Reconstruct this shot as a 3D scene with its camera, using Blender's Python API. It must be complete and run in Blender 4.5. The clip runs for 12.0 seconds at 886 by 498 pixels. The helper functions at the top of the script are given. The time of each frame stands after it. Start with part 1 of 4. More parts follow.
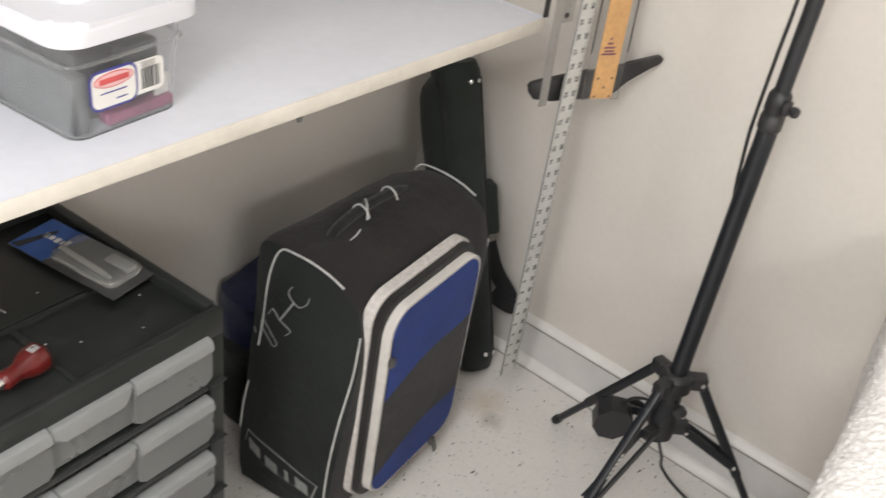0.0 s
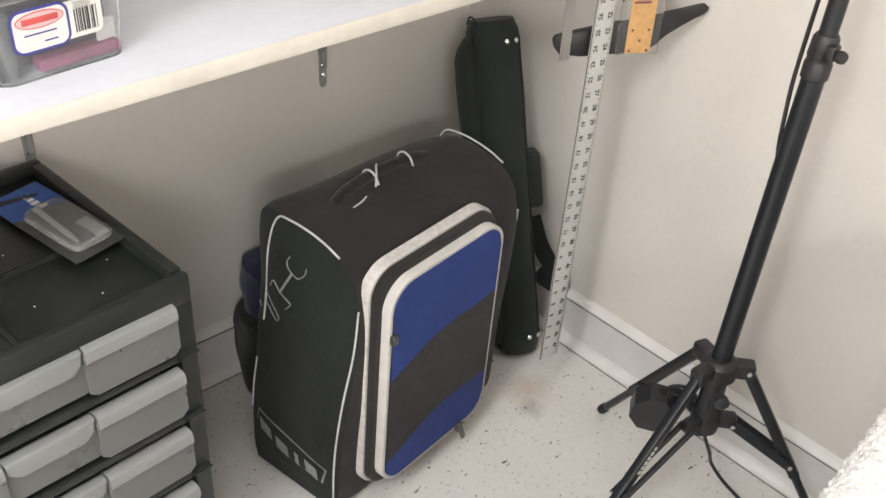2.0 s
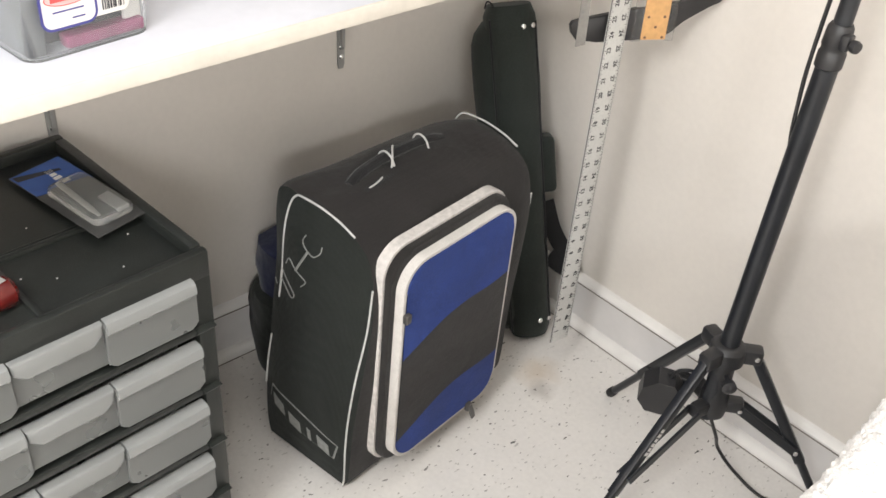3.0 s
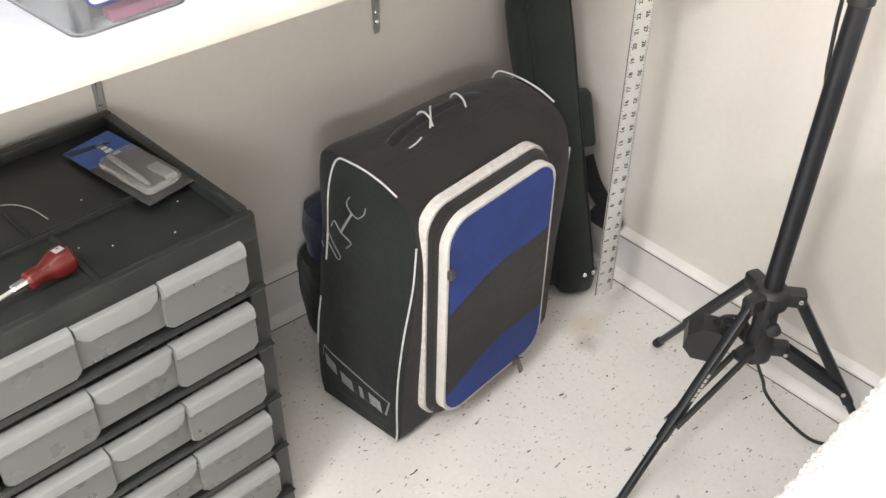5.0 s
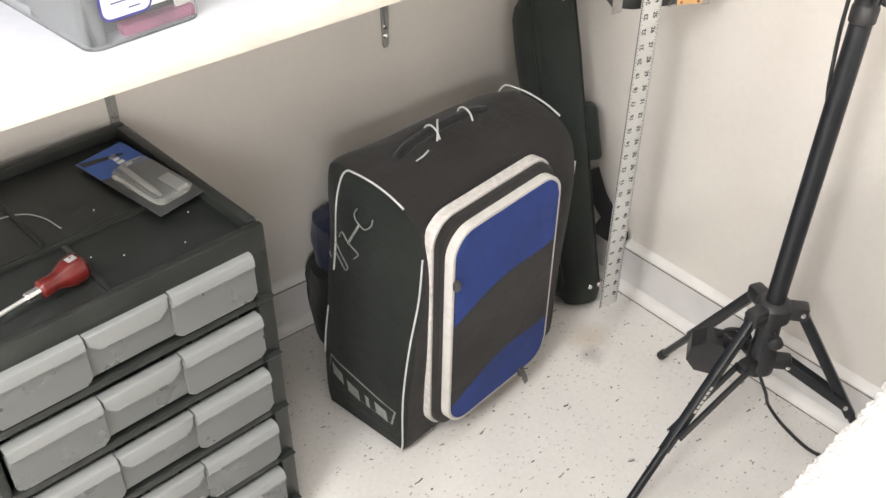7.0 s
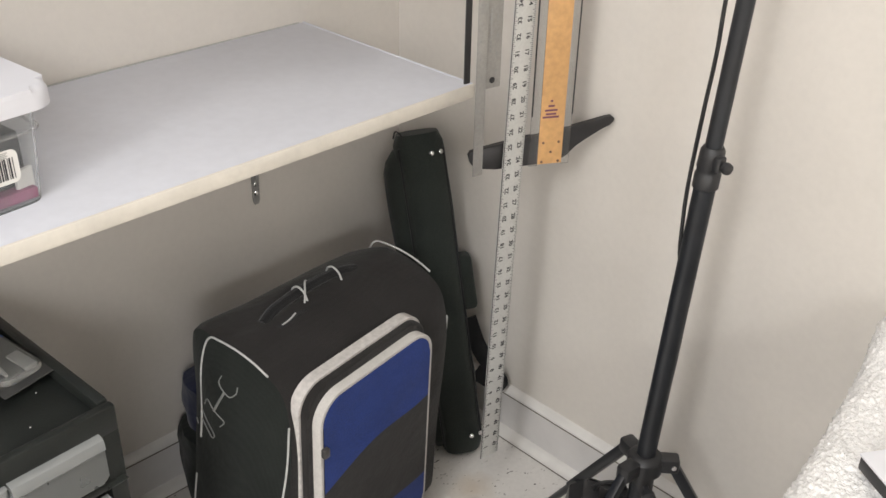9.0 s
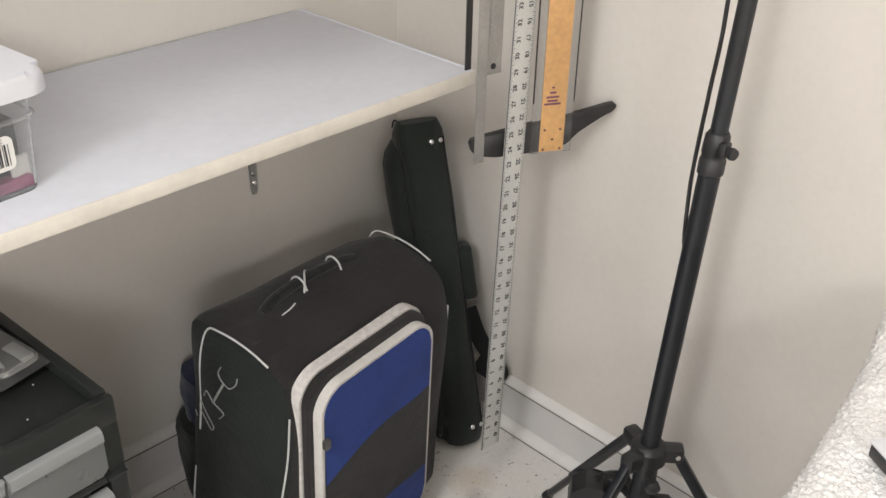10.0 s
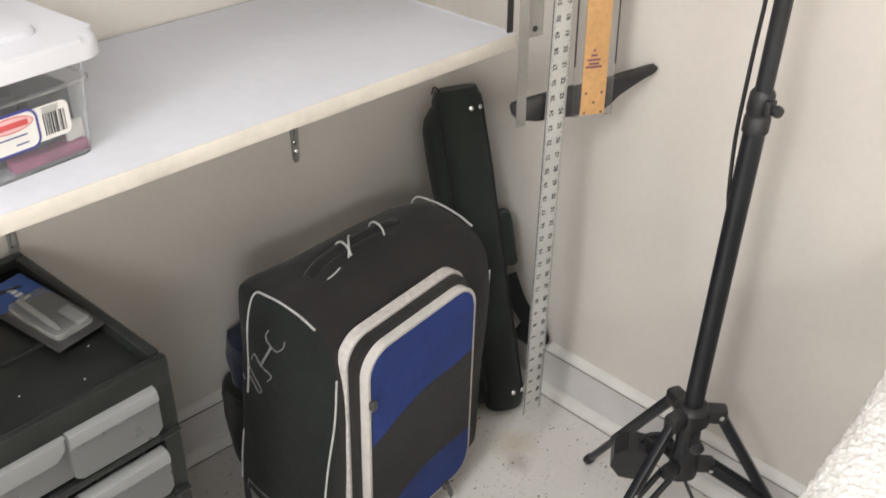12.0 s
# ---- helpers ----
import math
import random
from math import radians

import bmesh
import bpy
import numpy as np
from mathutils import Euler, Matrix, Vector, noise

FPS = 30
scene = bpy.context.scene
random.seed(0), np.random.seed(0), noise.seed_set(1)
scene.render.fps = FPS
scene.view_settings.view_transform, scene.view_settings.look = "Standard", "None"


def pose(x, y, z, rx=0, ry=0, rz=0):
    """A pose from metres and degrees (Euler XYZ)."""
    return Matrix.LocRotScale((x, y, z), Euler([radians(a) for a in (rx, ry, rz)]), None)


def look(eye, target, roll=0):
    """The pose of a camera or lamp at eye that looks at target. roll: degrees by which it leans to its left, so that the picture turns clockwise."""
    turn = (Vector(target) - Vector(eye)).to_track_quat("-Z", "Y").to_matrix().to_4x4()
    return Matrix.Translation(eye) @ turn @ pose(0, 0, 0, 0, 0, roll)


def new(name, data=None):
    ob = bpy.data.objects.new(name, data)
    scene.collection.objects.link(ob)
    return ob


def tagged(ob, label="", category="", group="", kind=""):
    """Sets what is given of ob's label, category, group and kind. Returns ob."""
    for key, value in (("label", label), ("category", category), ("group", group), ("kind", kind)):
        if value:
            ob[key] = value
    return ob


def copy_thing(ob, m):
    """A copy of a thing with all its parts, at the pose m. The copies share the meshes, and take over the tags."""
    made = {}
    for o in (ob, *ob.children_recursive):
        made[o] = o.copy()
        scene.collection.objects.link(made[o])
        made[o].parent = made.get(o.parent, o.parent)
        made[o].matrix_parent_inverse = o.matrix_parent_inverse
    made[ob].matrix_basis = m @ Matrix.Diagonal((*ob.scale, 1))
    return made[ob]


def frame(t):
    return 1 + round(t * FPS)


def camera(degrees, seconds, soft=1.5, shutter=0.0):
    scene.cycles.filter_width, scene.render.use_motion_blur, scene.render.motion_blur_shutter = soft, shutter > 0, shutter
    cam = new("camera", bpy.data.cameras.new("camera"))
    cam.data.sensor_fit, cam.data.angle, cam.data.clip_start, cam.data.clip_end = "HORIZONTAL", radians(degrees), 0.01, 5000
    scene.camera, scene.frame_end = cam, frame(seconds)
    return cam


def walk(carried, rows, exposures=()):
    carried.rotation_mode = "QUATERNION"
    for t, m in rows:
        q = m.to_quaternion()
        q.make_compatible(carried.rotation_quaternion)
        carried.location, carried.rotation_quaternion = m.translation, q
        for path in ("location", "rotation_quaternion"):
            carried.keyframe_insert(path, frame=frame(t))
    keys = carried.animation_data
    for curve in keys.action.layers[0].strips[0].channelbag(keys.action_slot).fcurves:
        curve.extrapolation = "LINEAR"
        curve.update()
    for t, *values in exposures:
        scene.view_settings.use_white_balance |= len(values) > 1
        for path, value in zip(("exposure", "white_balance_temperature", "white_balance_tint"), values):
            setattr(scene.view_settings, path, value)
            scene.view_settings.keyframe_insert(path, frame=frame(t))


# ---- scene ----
cam = camera(47.6, 12.0, shutter=0.5)
PATH = [
    (0, (0.791, -1.281, 1.334), (-0.227, 0.049, 0.242), 7.8),
    (0.5, (0.751, -1.312, 1.316), (-0.282, -0.008, 0.207), 6.9),
    (1, (0.785, -1.201, 1.326), (-0.281, 0.113, 0.26), 7.3),
    (1.5, (0.845, -1.104, 1.274), (-0.311, 0.117, 0.191), 5.7),
    (2, (0.863, -1.09, 1.252), (-0.333, 0.051, 0.126), 3.3),
    (2.5, (0.867, -1.097, 1.259), (-0.327, 0.035, 0.122), 4.6),
    (4.5, (0.906, -1.12, 1.255), (-0.324, -0.098, 0.053), -0.1),
    (5, (0.908, -1.121, 1.258), (-0.325, -0.102, 0.058), -0.4),
    (5.5, (0.912, -1.127, 1.259), (-0.321, -0.104, 0.062), -0.4),
    (6, (0.914, -1.124, 1.264), (-0.318, -0.103, 0.064), -0.3),
    (6.5, (0.919, -1.127, 1.267), (-0.327, -0.111, 0.077), -0.4),
    (6.7, (0.921, -1.127, 1.269), (-0.333, -0.116, 0.083), -0.5),
    (8.3, (0.931, -1.089, 1.283), (-0.318, 0.027, 0.19), 1.2),
    (8.5, (0.938, -1.075, 1.311), (-0.305, 0.089, 0.262), 1.2),
    (9, (0.93, -1.05, 1.325), (-0.299, 0.177, 0.333), 1.3),
    (9.5, (0.927, -1.049, 1.313), (-0.295, 0.179, 0.313), 1.2),
    (10, (0.916, -1.049, 1.31), (-0.301, 0.181, 0.308), 1.2),
    (10.5, (0.916, -1.054, 1.309), (-0.304, 0.17, 0.303), 0.9),
    (11, (0.918, -1.063, 1.312), (-0.306, 0.158, 0.307), 0.8),
    (11.5, (0.919, -1.064, 1.313), (-0.315, 0.145, 0.306), 0.5),
    (12, (0.918, -1.078, 1.296), (-0.325, 0.095, 0.258), -0.3),
]
EXPOSURES = [(0.0, -0.41), (1.0, -0.33), (2.0, -0.14), (2.7, 0.05), (4.5, 0.12), (5.5, 0.21), (6.7, 0.2), (8.5, -0.13), (9.2, -0.47), (10.5, -0.41), (12.0, -0.33)]
walk(cam, [(t, look(eye, target, roll)) for t, eye, target, roll in PATH], EXPOSURES)

# ---- world, lights, exposure ----
world = bpy.data.worlds.new("room_world")
scene.world = world
world.use_nodes = True
world.node_tree.nodes["Background"].inputs[0].default_value = (0.9, 0.93, 1.0, 1)
world.node_tree.nodes["Background"].inputs[1].default_value = 0.05

WALL_X, WALL_Y, CEIL, FAR_X, NEAR_Y = -0.425, 0.174, 2.45, 4.4, -4.2


def lamp(name, size_x, size_y, watts, colour, m):
    data = bpy.data.lights.new(name, "AREA")
    data.shape, data.size, data.size_y, data.energy, data.color = "RECTANGLE", size_x, size_y, watts, colour
    ob = new(name, data)
    ob.matrix_world = m
    return ob


# lamps out of view; the first follows the upper shelf's shadow
lamp("ceiling_panel_light", 0.30, 1.20, 7.0, (0.98, 0.985, 0.985), pose(0.36, -0.75, CEIL - 0.05))
# the other three are added to brighten the side wall and under the shelf
lamp("ceiling_panel_light", 0.60, 1.20, 44, (0.98, 0.985, 0.985), pose(0.95, -2.3, CEIL - 0.05))
lamp("ceiling_panel_light", 0.60, 1.20, 125, (0.98, 0.985, 0.985), pose(3.7, -2.9, CEIL - 0.05))
lamp("ceiling_panel_light", 0.60, 1.20, 62, (0.98, 0.985, 0.985), pose(1.3, -3.5, CEIL - 0.05))

# ---- materials ----


def material(name, colour, rough=0.5, metal=0.0, vary=0.12, scale=30.0, grain=0.0, grain_scale=400.0, bump=0.0, bump_scale=200.0, spec=0.5, second=None, stain=0.0, island=0.0):
    """Base colour with broad and fine variation, roughness variation and fine relief."""
    mt = bpy.data.materials.new(name)
    mt.use_nodes = True
    nt = mt.node_tree
    n, l = nt.nodes, nt.links
    b = n["Principled BSDF"]
    b.inputs["Metallic"].default_value = metal
    b.inputs["Specular IOR Level"].default_value = spec
    tc = n.new("ShaderNodeTexCoord")
    big = n.new("ShaderNodeTexNoise")
    big.inputs["Scale"].default_value, big.inputs["Detail"].default_value = scale, 5
    l.new(tc.outputs["Object"], big.inputs["Vector"])
    ramp = n.new("ShaderNodeValToRGB")
    c = Vector(colour)
    d = Vector(second) if second else c * (1 - vary)
    e = c * (1 + 0.5 * vary) if not second else c
    ramp.color_ramp.elements[0].position, ramp.color_ramp.elements[1].position = 0.3, 0.7
    ramp.color_ramp.elements[0].color, ramp.color_ramp.elements[1].color = (*d, 1), (*e, 1)
    l.new(big.outputs["Fac"], ramp.inputs["Fac"])
    out = ramp.outputs["Color"]
    if grain:
        fine = n.new("ShaderNodeTexNoise")
        fine.inputs["Scale"].default_value, fine.inputs["Detail"].default_value = grain_scale, 2
        l.new(tc.outputs["Object"], fine.inputs["Vector"])
        mr = n.new("ShaderNodeMapRange")
        mr.inputs["From Min"].default_value, mr.inputs["From Max"].default_value = 0.3, 0.7
        mr.inputs["To Min"].default_value, mr.inputs["To Max"].default_value = 1 - grain, 1 + grain
        l.new(fine.outputs["Fac"], mr.inputs["Value"])
        mix = n.new("ShaderNodeVectorMath")
        mix.operation = "MULTIPLY"
        l.new(out, mix.inputs[0])
        l.new(mr.outputs["Result"], mix.inputs[1])
        out = mix.outputs["Vector"]
    l.new(out, b.inputs["Base Color"])
    rr = n.new("ShaderNodeMapRange")
    rr.inputs["To Min"].default_value, rr.inputs["To Max"].default_value = max(0.02, rough - 0.08), min(1, rough + 0.08)
    l.new(big.outputs["Fac"], rr.inputs["Value"])
    l.new(rr.outputs["Result"], b.inputs["Roughness"])
    if bump:
        bn = n.new("ShaderNodeTexNoise")
        bn.inputs["Scale"].default_value, bn.inputs["Detail"].default_value = bump_scale, 4
        l.new(tc.outputs["Object"], bn.inputs["Vector"])
        bp = n.new("ShaderNodeBump")
        bp.inputs["Strength"].default_value, bp.inputs["Distance"].default_value = bump, 0.002
        l.new(bn.outputs["Fac"], bp.inputs["Height"])
        l.new(bp.outputs["Normal"], b.inputs["Normal"])
    return mt


def woven(name, colour, rough=0.9, pitch=700.0, vary=0.25, sheen=0.2):
    """Coarse synthetic cloth: crossed threads in relief, faint fading."""
    mt = material(name, colour, rough, vary=vary, scale=9, grain=0.18, grain_scale=500, spec=0.25)
    nt = mt.node_tree
    n, l = nt.nodes, nt.links
    b = n["Principled BSDF"]
    tc = n.new("ShaderNodeTexCoord")
    heights = []
    for axis in ("X", "Z"):
        w = n.new("ShaderNodeTexWave")
        w.bands_direction = axis
        w.inputs["Scale"].default_value, w.inputs["Distortion"].default_value = pitch / 6.28, 0.6
        l.new(tc.outputs["Object"], w.inputs["Vector"])
        heights.append(w)
    mx = n.new("ShaderNodeMath")
    mx.operation = "MAXIMUM"
    l.new(heights[0].outputs["Fac"], mx.inputs[0])
    l.new(heights[1].outputs["Fac"], mx.inputs[1])
    soft = n.new("ShaderNodeTexNoise")
    soft.inputs["Scale"].default_value, soft.inputs["Detail"].default_value = 14, 3
    l.new(tc.outputs["Object"], soft.inputs["Vector"])
    fine = n.new("ShaderNodeBump")
    fine.inputs["Strength"].default_value, fine.inputs["Distance"].default_value = 0.35, 0.0008
    l.new(mx.outputs[0], fine.inputs["Height"])
    broad = n.new("ShaderNodeBump")
    broad.inputs["Strength"].default_value, broad.inputs["Distance"].default_value = 0.5, 0.012
    l.new(soft.outputs["Fac"], broad.inputs["Height"])
    l.new(broad.outputs["Normal"], fine.inputs["Normal"])
    l.new(fine.outputs["Normal"], b.inputs["Normal"])
    b.inputs["Sheen Weight"].default_value = sheen
    return mt


def clear(name, colour, rough=0.08, trans=0.9, alpha_haze=0.0):
    mt = bpy.data.materials.new(name)
    mt.use_nodes = True
    nt = mt.node_tree
    n, l = nt.nodes, nt.links
    b = n["Principled BSDF"]
    b.inputs["Base Color"].default_value = (*colour, 1)
    b.inputs["Transmission Weight"].default_value = trans
    b.inputs["IOR"].default_value = 1.25
    tc = n.new("ShaderNodeTexCoord")
    nz = n.new("ShaderNodeTexNoise")
    nz.inputs["Scale"].default_value = 25
    l.new(tc.outputs["Object"], nz.inputs["Vector"])
    mr = n.new("ShaderNodeMapRange")
    mr.inputs["To Min"].default_value, mr.inputs["To Max"].default_value = rough * 0.6, rough * 1.4
    l.new(nz.outputs["Fac"], mr.inputs["Value"])
    l.new(mr.outputs["Result"], b.inputs["Roughness"])
    return mt


def floor_material():
    """Off-white sheet vinyl with scattered dark and grey chips, scuffs and one old stain."""
    mt = material("speckled_vinyl", (0.70, 0.675, 0.645), 0.19, vary=0.06, scale=5, grain=0.03, grain_scale=120, bump=0.06, bump_scale=60)
    nt = mt.node_tree
    n, l = nt.nodes, nt.links
    b = n["Principled BSDF"]
    tc = n.new("ShaderNodeTexCoord")
    base = b.inputs["Base Color"].links[0].from_socket
    for scale, limit, keep, tone, stretch in ((70, 0.120, 0.885, (0.035, 0.033, 0.03), 2.2), (86, 0.115, 0.905, (0.06, 0.057, 0.052), 2.0), (120, 0.14, 0.80, (0.33, 0.31, 0.285), 1.7), (95, 0.13, 0.84, (0.42, 0.40, 0.37), 1.8)):
        mp = n.new("ShaderNodeMapping")
        mp.inputs["Scale"].default_value = (scale, scale / stretch, 0.0)
        mp.inputs["Rotation"].default_value = (0, 0, 0.5 + scale)
        l.new(tc.outputs["Object"], mp.inputs["Vector"])
        wob = n.new("ShaderNodeTexNoise")
        wob.inputs["Scale"].default_value = 40
        l.new(tc.outputs["Object"], wob.inputs["Vector"])
        add = n.new("ShaderNodeVectorMath")
        add.operation = "MULTIPLY_ADD"
        add.inputs[1].default_value = (1.2, 1.2, 0)
        l.new(wob.outputs["Color"], add.inputs[0])
        l.new(mp.outputs["Vector"], add.inputs[2])
        v = n.new("ShaderNodeTexVoronoi")
        v.voronoi_dimensions = "2D"
        v.inputs["Scale"].default_value = 1.0
        l.new(add.outputs["Vector"], v.inputs["Vector"])
        near = n.new("ShaderNodeMath")
        near.operation = "LESS_THAN"
        near.inputs[1].default_value = limit
        l.new(v.outputs["Distance"], near.inputs[0])
        sep = n.new("ShaderNodeSeparateColor")
        l.new(v.outputs["Color"], sep.inputs[0])
        pick = n.new("ShaderNodeMath")
        pick.operation = "GREATER_THAN"
        pick.inputs[1].default_value = keep
        l.new(sep.outputs[0], pick.inputs[0])
        both = n.new("ShaderNodeMath")
        both.operation = "MULTIPLY"
        l.new(near.outputs[0], both.inputs[0])
        l.new(pick.outputs[0], both.inputs[1])
        strength = n.new("ShaderNodeMath")
        strength.operation = "MULTIPLY"
        l.new(both.outputs[0], strength.inputs[0])
        l.new(sep.outputs[1], strength.inputs[1])
        mix = n.new("ShaderNodeMix")
        mix.data_type = "RGBA"
        l.new(strength.outputs[0], mix.inputs[0])
        l.new(base, mix.inputs[6])
        mix.inputs[7].default_value = (*tone, 1)
        base = mix.outputs[2]
    for (sx, sy), wide, tone, amount in STAINS:
        gap = n.new("ShaderNodeVectorMath")
        gap.operation = "DISTANCE"
        gap.inputs[1].default_value = (sx, sy, 0.0)
        blot = n.new("ShaderNodeTexNoise")
        blot.inputs["Scale"].default_value, blot.inputs["Detail"].default_value = 22, 4
        l.new(tc.outputs["Object"], blot.inputs["Vector"])
        wobble = n.new("ShaderNodeVectorMath")
        wobble.operation = "MULTIPLY_ADD"
        wobble.inputs[1].default_value = (0.05, 0.05, 0.0)
        l.new(blot.outputs["Color"], wobble.inputs[0])
        l.new(tc.outputs["Object"], wobble.inputs[2])
        flat = n.new("ShaderNodeVectorMath")
        flat.operation = "MULTIPLY"
        flat.inputs[1].default_value = (1, 1, 0)
        l.new(wobble.outputs["Vector"], flat.inputs[0])
        l.new(flat.outputs["Vector"], gap.inputs[0])
        fade = n.new("ShaderNodeMapRange")
        fade.inputs["From Min"].default_value, fade.inputs["From Max"].default_value = wide, wide * 0.2
        fade.inputs["To Max"].default_value = amount
        l.new(gap.outputs["Value"], fade.inputs["Value"])
        mix = n.new("ShaderNodeMix")
        mix.data_type = "RGBA"
        l.new(fade.outputs["Result"], mix.inputs[0])
        l.new(base, mix.inputs[6])
        mix.inputs[7].default_value = (*tone, 1)
        base = mix.outputs[2]
    l.new(base, b.inputs["Base Color"])
    return mt


# old rust and dirt marks on the floor: place plus the wobble's mean, reach, tone, strength
STAINS = (((-0.003, 0.021), 0.050, (0.45, 0.32, 0.18), 0.40), ((0.038, -0.010), 0.032, (0.2, 0.17, 0.15), 0.4))
M_FLOOR = floor_material()
M_WALL = material("painted_plaster", (0.685, 0.645, 0.597), 0.62, vary=0.05, scale=3, grain=0.015, grain_scale=90, bump=0.12, bump_scale=160)
M_CEIL = material("ceiling_paint", (0.8, 0.79, 0.77), 0.8, vary=0.04, scale=4, bump=0.1)
M_BASE = material("baseboard_paint", (0.66, 0.64, 0.63), 0.4, vary=0.08, scale=14, bump=0.08, bump_scale=60)
M_MOULD = material("moulding_paint", (0.74, 0.72, 0.695), 0.38, vary=0.08, scale=18, bump=0.08, bump_scale=60)
M_SHELF = material("white_laminate", (0.69, 0.70, 0.755), 0.42, vary=0.05, scale=6, grain=0.02, grain_scale=60)
M_EDGE = material("cream_edging", (0.75, 0.705, 0.63), 0.5, vary=0.1, scale=12, grain=0.03, grain_scale=80, bump=0.1)
M_STEEL = material("zinc_steel", (0.60, 0.60, 0.58), 0.42, 0.5, vary=0.12, scale=30, grain=0.05)
M_CHROME = material("chrome", (0.8, 0.8, 0.8), 0.15, 1.0, vary=0.05)
M_ALU = material("brushed_aluminium", (0.66, 0.66, 0.64), 0.42, 0.35, vary=0.08, scale=15, grain=0.05, grain_scale=250)
M_RULE = material("worn_steel", (0.40, 0.39, 0.37), 0.4, 0.55, vary=0.15, scale=18, grain=0.06, grain_scale=200)
M_BRACKET = material("dull_zinc", (0.36, 0.36, 0.35), 0.45, 0.5, vary=0.15, scale=30)
M_INK = material("black_ink", (0.03, 0.03, 0.035), 0.6, vary=0.2)
M_FRAME = material("black_plastic", (0.0185, 0.0210, 0.0190), 0.40, vary=0.3, scale=20, grain=0.12, grain_scale=300, bump=0.15, bump_scale=500)
M_DRAWER = clear("frosted_plastic", (0.30, 0.31, 0.303), 0.30, 0.55)
# drawer plastic again, with the lips' highlight put into a paler colour
M_DRAWER_LIT = clear("frosted_plastic_lit", (0.42, 0.43, 0.425), 0.15, 0.45)
M_JOINT = material("dark_joint", (0.14, 0.12, 0.10), 0.9, vary=0.4, scale=30)
M_SEAM_GREY = material("seam_grey", (0.5, 0.5, 0.48), 0.9)
M_CLOTH = woven("black_polyester", (0.0205, 0.0185, 0.0178), sheen=0.1)
M_CLOTH_SIDE = woven("dark_side_cloth", (0.0155, 0.0185, 0.0163), pitch=900, sheen=0.05)
M_BLUE = woven("royal_blue_cloth", (0.024, 0.050, 0.215), pitch=900, sheen=0.04)
M_NAVY = woven("navy_cloth", (0.012, 0.018, 0.060))
M_ZIP = material("white_zip_tape", (0.58, 0.555, 0.525), 0.75, vary=0.10, scale=40, grain=0.08, grain_scale=500, bump=0.2, bump_scale=900)
M_TAPE = material("woven_pale_tape", (0.56, 0.53, 0.505), 0.75, vary=0.2, scale=120)
M_PIPE = material("pale_piping", (0.54, 0.54, 0.525), 0.6, vary=0.15, scale=50)
M_NICKEL = material("dark_nickel", (0.10, 0.095, 0.09), 0.35, 0.35, vary=0.15)
M_EMBLEM = material("dull_grey_thread", (0.24, 0.245, 0.235), 0.7, vary=0.25, scale=120)
M_GREY_PRINT = material("grey_print", (0.36, 0.36, 0.35), 0.6, vary=0.15)
M_CASE = woven("black_case_nylon", (0.024, 0.029, 0.0255), pitch=800, sheen=0.1)
M_WEB = woven("black_webbing", (0.010, 0.010, 0.011), pitch=1400)
M_ORANGE = material("varnished_beech", (0.64, 0.37, 0.16), 0.38, vary=0.09, scale=10, grain=0.08, grain_scale=120)
M_HEAD = material("dark_bakelite", (0.022, 0.021, 0.022), 0.45, vary=0.25, scale=30)
M_ACRYL = clear("clear_acrylic", (0.95, 0.96, 0.96), 0.03, 0.98)
M_LOGO = material("purple_print", (0.16, 0.06, 0.10), 0.6)
M_POLE = material("black_anodised", (0.020, 0.022, 0.026), 0.33, 0.2, vary=0.2, scale=25, grain=0.05)
M_POLY = material("black_nylon_part", (0.022, 0.022, 0.024), 0.42, vary=0.25, scale=40, bump=0.1)
M_CABLE = material("black_rubber", (0.012, 0.012, 0.013), 0.5, vary=0.2)
M_LID = material("white_polypropylene", (0.73, 0.73, 0.775), 0.42, vary=0.04, scale=12)
M_BOX = clear("clear_polypropylene", (0.90, 0.91, 0.91), 0.10, 0.93)
M_PAPER = material("label_paper", (0.78, 0.76, 0.73), 0.6, vary=0.05)
M_RED = material("red_print", (0.62, 0.10, 0.10), 0.55, vary=0.08)
M_ROSE = material("pink_print", (0.80, 0.50, 0.50), 0.55, vary=0.05)
M_LABEL_BLUE = material("blue_print", (0.06, 0.06, 0.27), 0.5, vary=0.08)
M_HANDLE = material("red_lacquered_wood", (0.115, 0.0115, 0.010), 0.25, vary=0.3, scale=40)
M_CARD_BLUE = material("blue_card", (0.03, 0.10, 0.36), 0.4, vary=0.2, scale=30)
M_CARD = material("dark_card", (0.05, 0.05, 0.048), 0.45, vary=0.2, scale=30)
M_BLISTER = clear("clear_blister", (0.85, 0.86, 0.84), 0.12, 0.9)
M_KNIT = material("white_boucle", (0.87, 0.855, 0.84), 0.95, vary=0.08, scale=60, grain=0.08, grain_scale=500, spec=0.2)
nt = M_KNIT.node_tree
vor = nt.nodes.new("ShaderNodeTexVoronoi")
vor.feature = "DISTANCE_TO_EDGE"
vor.inputs["Scale"].default_value = 190
crd = nt.nodes.new("ShaderNodeTexCoord")
nt.links.new(crd.outputs["Object"], vor.inputs["Vector"])
rise = nt.nodes.new("ShaderNodeMapRange")
rise.inputs["From Max"].default_value = 0.3
nt.links.new(vor.outputs["Distance"], rise.inputs["Value"])
relief = nt.nodes.new("ShaderNodeBump")
relief.inputs["Strength"].default_value, relief.inputs["Distance"].default_value = 0.3, 0.002
nt.links.new(rise.outputs["Result"], relief.inputs["Height"])
nt.links.new(relief.outputs["Normal"], nt.nodes["Principled BSDF"].inputs["Normal"])
M_WHITE = material("glossy_white_board", (0.8, 0.8, 0.84), 0.3, vary=0.03)
